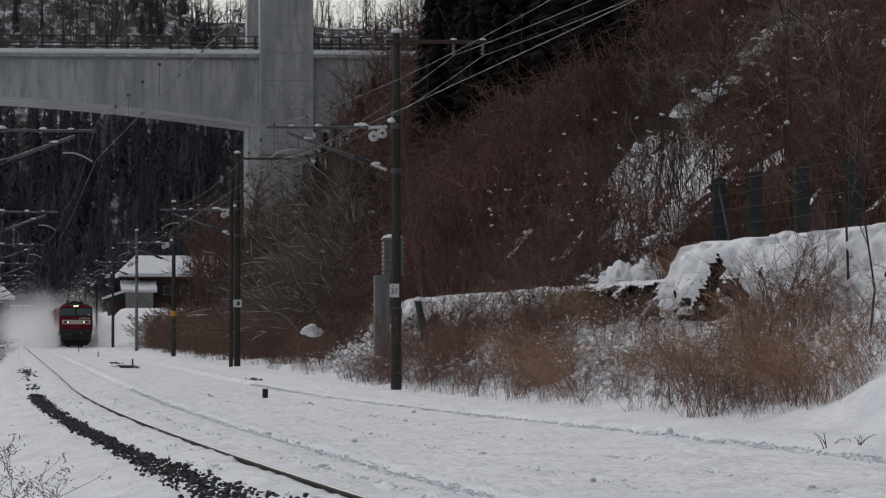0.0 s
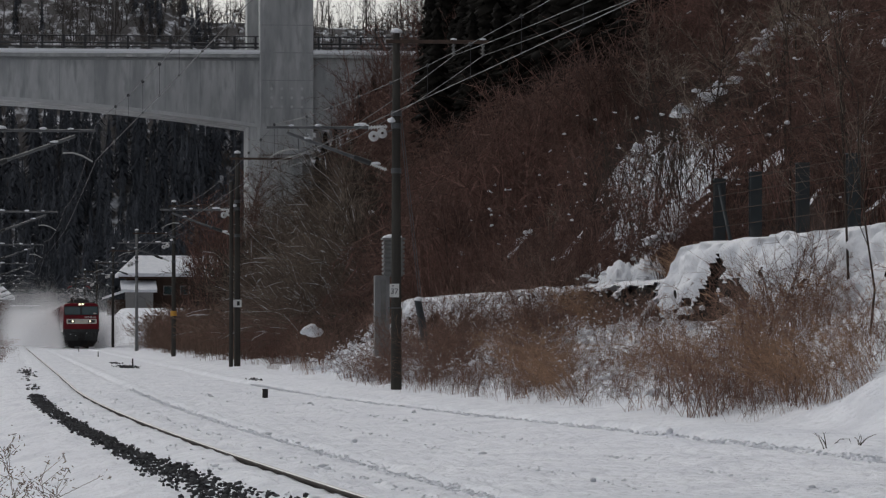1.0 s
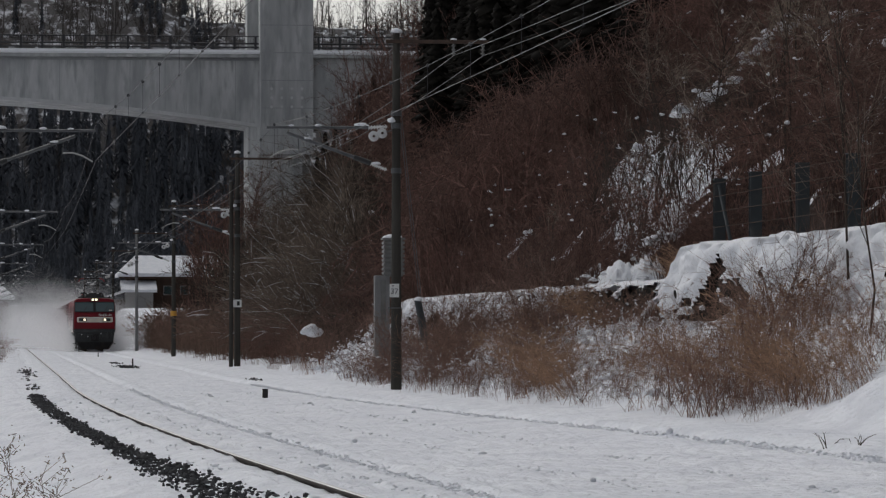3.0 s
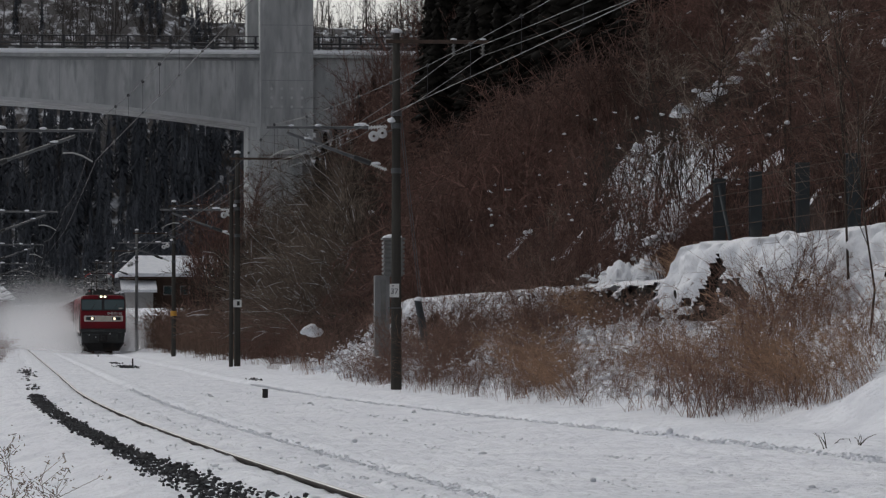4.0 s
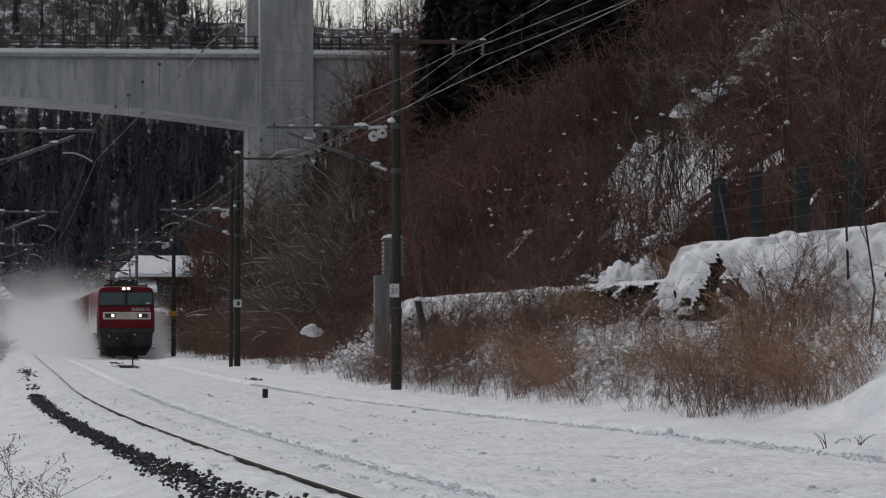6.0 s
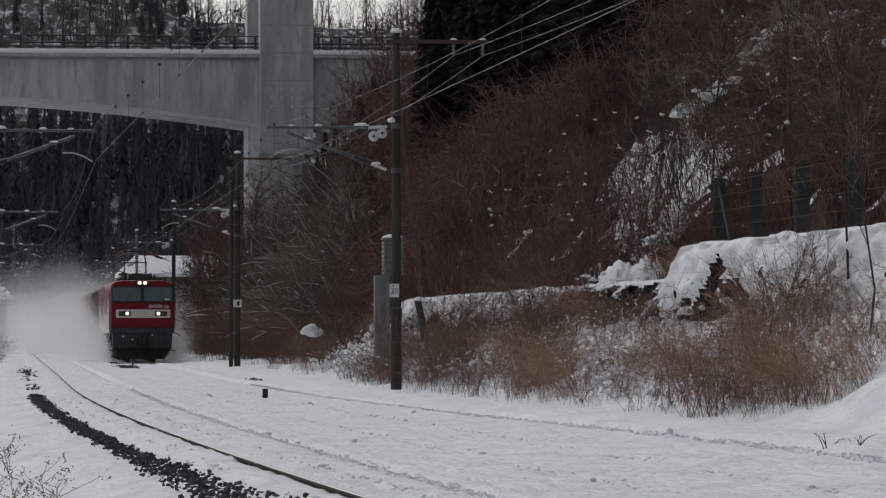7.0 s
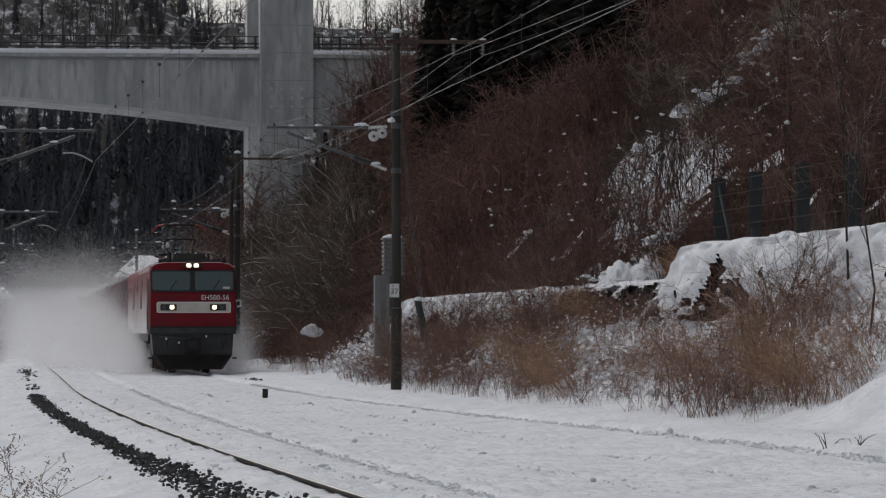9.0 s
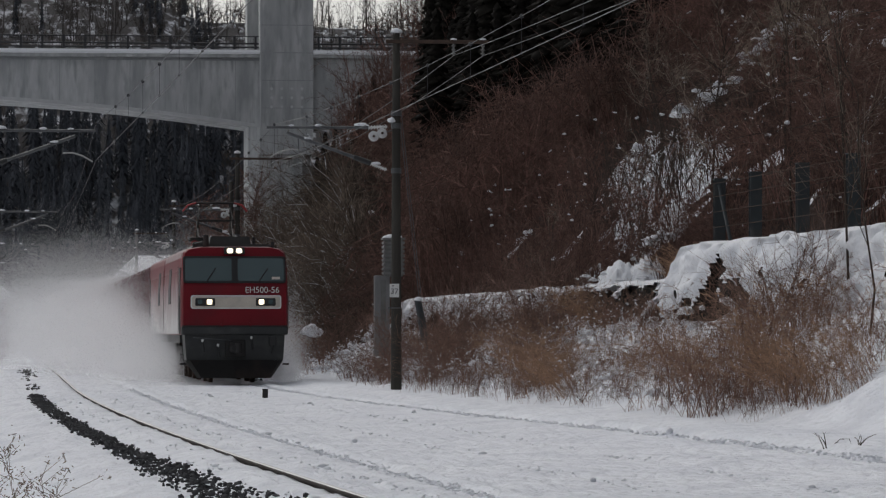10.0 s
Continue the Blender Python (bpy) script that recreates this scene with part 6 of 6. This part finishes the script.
def build_pole_fittings():
    s = thing("mast_number_plate", "white number plate strapped to a mast", "sign", at=(8.63, 94.2 - 0.152, 2.27))
    part("plate", box(bmesh.new(), -0.105, 0.105, -0.012, 0, -0.15, 0.15, 0.004), SIGN, s)
    letters("digits", "37", 0.17, pose(0.0, -0.014, -0.02, 90), INK, s, "black digits")
    part("fine_print", box(bmesh.new(), -0.05, -0.01, -0.016, -0.012, 0.095, 0.115), INK, s)
    part("strap", rod(bmesh.new(), (0.02, 0.15, -0.40), (0.02, 0.15, -0.37), 0.155, n=14), GALV, s)
    s = thing("mast_number_plate", "small white plate with an unreadable mark on a mast", "sign", at=(8.65, 158.7 - 0.155, 2.40))
    part("plate", box(bmesh.new(), -0.17, 0.15, -0.012, 0, -0.14, 0.14, 0.004), SIGN, s)
    part("mark", box(bmesh.new(), -0.02, 0.08, -0.016, -0.012, -0.08, 0.08), INK, s)
    c = thing("cable_post", "slim dark cable post standing beside a mast", "post", at=(8.40, 158.3, land_at(8.4, 158.3)))
    part("tube", rod(bmesh.new(), (0, 0, -0.4), (0, 0, 6.9), 0.085, 0.07, 10), POLE_DARK, c)
    part("cap", rod(bmesh.new(), (0, 0, 6.9), (0, 0, 6.95), 0.085, n=10), GALV, c)
    for z in (2.27,):
        t = thing("warning_band", "yellow warning band round a mast", "sign", at=(8.65, 219, z))
        part("band", rod(bmesh.new(), (0, 0, -0.13), (0, 0, 0.13), 0.165, n=14), YELLOW, t)
    # stay of the nearest mast with its guard
    g = thing("mast_stay", "twin guy wires running down from the mast to an anchor", "guy wire", at=(8.75, 94.3, 0))
    for dx in (0, 0.05):
        part("wire", rod(bmesh.new(), (dx, 0, 6.3), (0.5 + dx, 0.2, 1.9), 0.009, n=5), GALV, g)
    part("guard", rod(bmesh.new(), (0.44, 0.2, 2.08), (0.62, 0.25, 1.18), 0.075, 0.10, 10), FENCE, g, "dark guard tube round the stay")
    part("anchor_rod", rod(bmesh.new(), (0.62, 0.25, 1.2), (0.86, 0.32, 0.0), 0.016, n=6), GALV, g)
    part("guard_snow", snow_lump(bmesh.new(), 0.46, 0.2, 2.06, 0.10, 0.10, 0.08, np.random.default_rng(2)), SNOW_CLUMP, g)
    # apparatus behind the nearest mast
    c = thing("trackside_transformer", "grey finned trackside apparatus on a concrete post, capped with snow", "electrical box", at=(10.02, 112.0, 0.12))
    part("post", box(bmesh.new(), -0.28, 0.12, -0.15, 0.2, -0.4, 2.72, 0.02), POLE_GREY, c)
    for i in range(8):
        part("fin", box(bmesh.new(), -0.06, 0.50, -0.32, 0.28, 2.74 + i * 0.115, 2.82 + i * 0.115, 0.02), CABINET, c)
    part("core", box(bmesh.new(), -0.02, 0.46, -0.28, 0.24, 2.7, 3.66), CABINET, c)
    part("lid", box(bmesh.new(), -0.08, 0.52, -0.34, 0.30, 3.66, 3.72, 0.02), CABINET, c)
    part("snow", snow_lump(bmesh.new(), 0.20, 0, 3.72, 0.28, 0.3, 0.10, np.random.default_rng(6)), SNOW_CLUMP, c)
    part("name_board", box(bmesh.new(), -0.12, 0.02, -0.165, -0.15, 1.4, 2.6, 0.004), CABINET, c)


def build_weeds():
    rng = np.random.default_rng(61)
    for x, y, top in ((0.10, 20.0, 0.82), (0.25, 20.5, 0.68), (0.02, 19.5, 0.64), (0.34, 20.2, 0.63), (-0.05, 20.6, 0.6), (0.18, 19.2, 0.62)):
        z = land_at(x, y)
        h = top - z
        k = 6
        t = np.linspace(0, 1, k)
        stem = np.stack((x - 0.10 * t ** 2, y + 0 * t, z + h * t), axis=1)[None]
        stem[:, 1:, :2] += rng.normal(0, 0.012, (1, k - 1, 2))
        lots = [strands(stem, np.linspace(0.005, 0.0015, k)[None])]
        n = 40
        u = rng.uniform(0.40, 1, n) * (k - 1.01)
        lo = u.astype(int)
        a = stem[0, lo] + (stem[0, lo + 1] - stem[0, lo]) * (u - lo)[:, None]
        w = rng.normal(0, 1, (n, 3)) * (0.07, 0.07, 0.02) + (0, 0, 0.07)
        lots.append(strands(np.stack((a, a + w * 0.5, a + w), axis=1), np.outer(np.ones(n), (0.002, 0.0015, 0.001))))
        tip = np.repeat(a + w, 6, axis=0) + rng.normal(0, 0.018, (n * 6, 3))
        e = rng.normal(0, 0.006, tip.shape)
        lots.append(strands(np.stack((tip - e, tip, tip + e), axis=1), np.outer(np.ones(len(tip)), (0.001, 0.0036, 0.001))))
        ob = array_thing("dry_weed", *joined(lots), TWIG_GREY, soft=False)
        tagged(ob, "withered weed with small seed heads standing in snow", "weed", "dry weeds")


# ---------------------------------------------------------------- houses
def gable(bm, x0, x1, y0, y1, eave, ridge, rx0, rx1, thick=0.35):
    """A hipped roof slab."""
    ym = (y0 + y1) / 2
    for dz in (0,):
        a = [bm.verts.new(p) for p in ((x0, y0, eave), (x1, y0, eave), (x1, y1, eave), (x0, y1, eave))]
        r = [bm.verts.new(p) for p in ((rx0, ym, ridge), (rx1, ym, ridge))]
        bm.faces.new((a[0], a[1], r[1], r[0]))
        bm.faces.new((a[2], a[3], r[0], r[1]))
        bm.faces.new((a[1], a[2], r[1]))
        bm.faces.new((a[3], a[0], r[0]))
        b = [bm.verts.new(v.co - Vector((0, 0, thick))) for v in a]
        for i in range(4):
            bm.faces.new((a[i], b[i], b[(i + 1) % 4], a[(i + 1) % 4]))
        bm.faces.new(b)
    bmesh.ops.recalc_face_normals(bm, faces=bm.faces[:])
    return bm


def build_houses():
    h = thing("farmhouse", "brown wooden house with thick snow on its hipped roofs", "house", at=(0, 0, 0))
    part("wall", box(bmesh.new(), 13.0, 23.0, 453, 462, 3.3, 7.2), BOARDS, h)
    part("roof", gable(bmesh.new(), 11.9, 24.2, 451.6, 463.4, 7.5, 9.5, 13.9, 22.3), SNOW_CLUMP, h, "roof covered in thick snow")
    part("fascia", box(bmesh.new(), 12.0, 24.1, 451.7, 452.0, 6.95, 7.14), BOARDS, h)
    part("annex_wall", box(bmesh.new(), 12.7, 15.6, 449.5, 453, 3.3, 5.5), PLASTER, h)
    bm = bmesh.new()
    prism(bm, [(449.0, 5.45), (453, 6.45), (453, 6.75), (449.0, 5.75)], "x", 12.2, 16.0)
    part("annex_roof", bm, SNOW_CLUMP, h, "lean-to roof under snow")
    part("porch_wall", box(bmesh.new(), 10.8, 12.7, 450.5, 453, 3.0, 4.7), BOARDS, h)
    bm = bmesh.new()
    prism(bm, [(10.3, 4.7), (12.7, 5.5), (12.7, 5.8), (10.3, 4.95)], "y", 450, 453.2)
    part("porch_roof", bm, SNOW_CLUMP, h, "low porch roof under snow")
    for x in (13.6, 16.8, 18.6):
        w = part("window", box(bmesh.new(), x, x + 1.0, 452.95, 453.0, 5.2, 6.2), PLASTER, h)
        part("pane", box(bmesh.new(), x + 0.08, x + 0.92, 452.93, 452.948, 5.28, 6.12), GLASS, w)
    s = thing("track_shed", "grey lineside shed with a snow-covered roof", "shed", at=(0, 0, 0))
    part("wall", box(bmesh.new(), -5, 0.4, 526, 531, -0.6, 5.4), BOARDS, s)
    part("roof", gable(bmesh.new(), -5.6, 1.2, 525.2, 531.8, 5.6, 7.2, -4.0, -0.6), SNOW_CLUMP, s, "roof under snow")
    b = thing("station_hut", "small pale lineside building with dark openings", "building", at=(0, 0, 0))
    part("wall", box(bmesh.new(), 1.0, 4.6, 575, 579, -0.6, 4.7), PLASTER, b)
    part("roof", box(bmesh.new(), 0.7, 4.9, 574.6, 579.4, 4.7, 4.85, 0.03), SNOW_CLUMP, b, "flat roof under snow")
    for x in (2.0, 3.2):
        part("opening", box(bmesh.new(), x, x + 0.5, 574.96, 575, 3.0, 4.6), GLASS, b)


# ---------------------------------------------------------------- far side of the valley
def far_fir(rng, h, n=400):
    """A slim conifer seen from afar: many small drooping sprays round the stem."""
    q = rng.random(n) ** 0.75
    z = h * (0.06 + 0.94 * q)
    a = rng.uniform(0, 2 * math.pi, n)
    r = h * 0.17 * (1.03 - q) * rng.uniform(0.35, 1.1, n)
    out = np.stack((np.cos(a), np.sin(a), np.zeros(n)), axis=1)
    side = np.stack((-np.sin(a), np.cos(a), np.zeros(n)), axis=1) * (0.020 * h * (1.15 - q))[:, None]
    tip = out * r[:, None] + np.stack((0 * z, 0 * z, z - 0.45 * r), axis=1)
    root = out * (r * 0.35)[:, None] + np.stack((0 * z, 0 * z, z + 0.02 * h), axis=1)
    return np.stack((root - side, root + side, tip), axis=1).reshape(-1, 3), np.arange(3 * n).reshape(-1, 3)


def build_far_woods():
    rng = np.random.default_rng(9)
    trees = [far_fir(rng, 11) for _ in range(6)]
    places = []
    while len(places) < 820:
        x, y = rng.uniform(-10, 44), 585 + 160 * rng.random() ** 1.3
        places.append((x, y, land_at(x, y) - 0.5, rng.uniform(0.6, 1.3)))
    for cx, n, sp in ((31, 34, 4.5), (4, 6, 5)):
        for _ in range(n):
            x, y = rng.normal(cx, sp), rng.uniform(800, 870)
            places.append((x, y, land_at(x, y) - 0.5, rng.uniform(0.5, 1.0)))
    v, f = scattered(trees, places, rng)
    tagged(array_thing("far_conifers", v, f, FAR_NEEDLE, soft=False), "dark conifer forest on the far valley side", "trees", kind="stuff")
    bare_trees = [joined(tree_mesh(rng, 10, 9, 3, 2, lean=0.03, spread=0.5, r0=0.13)) for _ in range(4)]
    scrub = [shrub(rng, 4.5, 3.0, 6, 9, r0=0.06, thin=0.045) for _ in range(4)]
    lots = []
    places = []
    for _ in range(300):
        x, y = rng.uniform(-8, 97), rng.uniform(760, 905)
        places.append((x, y, land_at(x, y) - 0.3, rng.uniform(0.6, 1.2)))
    lots.append(scattered(bare_trees, places, rng))
    places = []
    for _ in range(420):
        x, y = rng.uniform(-8, 97), rng.uniform(690, 900)
        places.append((x, y, land_at(x, y) - 0.3, rng.uniform(0.6, 1.2)))
    lots.append(scattered(scrub, places, rng))
    v, f = joined(lots)
    tagged(array_thing("far_bare_trees", v, f, material("ridge_twigs", (0.075, 0.062, 0.056), (0.05, 0.043, 0.04), rough=0.9, scale=0.2, fine=2, bump=0, island=0.4), soft=False),
           "leafless trees and scrub along the ridge against the sky", "trees", kind="stuff")
    pads = []
    for _ in range(420):
        x, y = rng.uniform(-6, 90), rng.uniform(770, 865)
        if noise.noise((x * 0.12, y * 0.05, 7)) > -0.05:
            pads.append((x, y, land_at(x, y) + rng.uniform(0.2, 3.0), rng.uniform(0.2, 0.7), rng.uniform(0.2, 0.6)))
    tagged(array_thing("far_snow", *clumps(rng, pads), SNOW_CLUMP), "snow lying on scrub and trees of the far slope", "snow", kind="stuff")
    # taller trees on the slope before the bridge
    slope = [joined(tree_mesh(rng, 8.5, 11, 5, 4, lean=0.06, spread=0.5, r0=0.09)) for _ in range(3)]
    places = []
    for _ in range(46):
        y = rng.uniform(285, 366)
        x = rng.uniform(0.078, 0.105) * y
        places.append((x, y, land_at(x, y) - 0.3, rng.uniform(0.7, 1.15)))
    for _ in range(34):
        y = rng.uniform(300, 384)
        x = rng.uniform(0.0425, 0.060) * y
        places.append((x, y, land_at(x, y) - 0.3, rng.uniform(0.55, 1.0)))
    v, f = scattered(slope, places, rng)
    tagged(array_thing("slope_trees", v, f, TWIG, soft=False), "leafless brown trees on the slope before the bridge", "trees", kind="stuff")


build_ground()
build_tracks()
build_walls()
build_bridge()
build_poles()
build_pole_fittings()
build_wires()
build_guard_fence()
build_houses()
build_hillside()
build_bare_trees()
build_fan_trees()
build_firs()
build_verge_plants()
build_ballast()
build_markers()
build_weeds()
build_far_woods()
build_locomotive()
build_wagons()
build_snow_cloud()
motions()
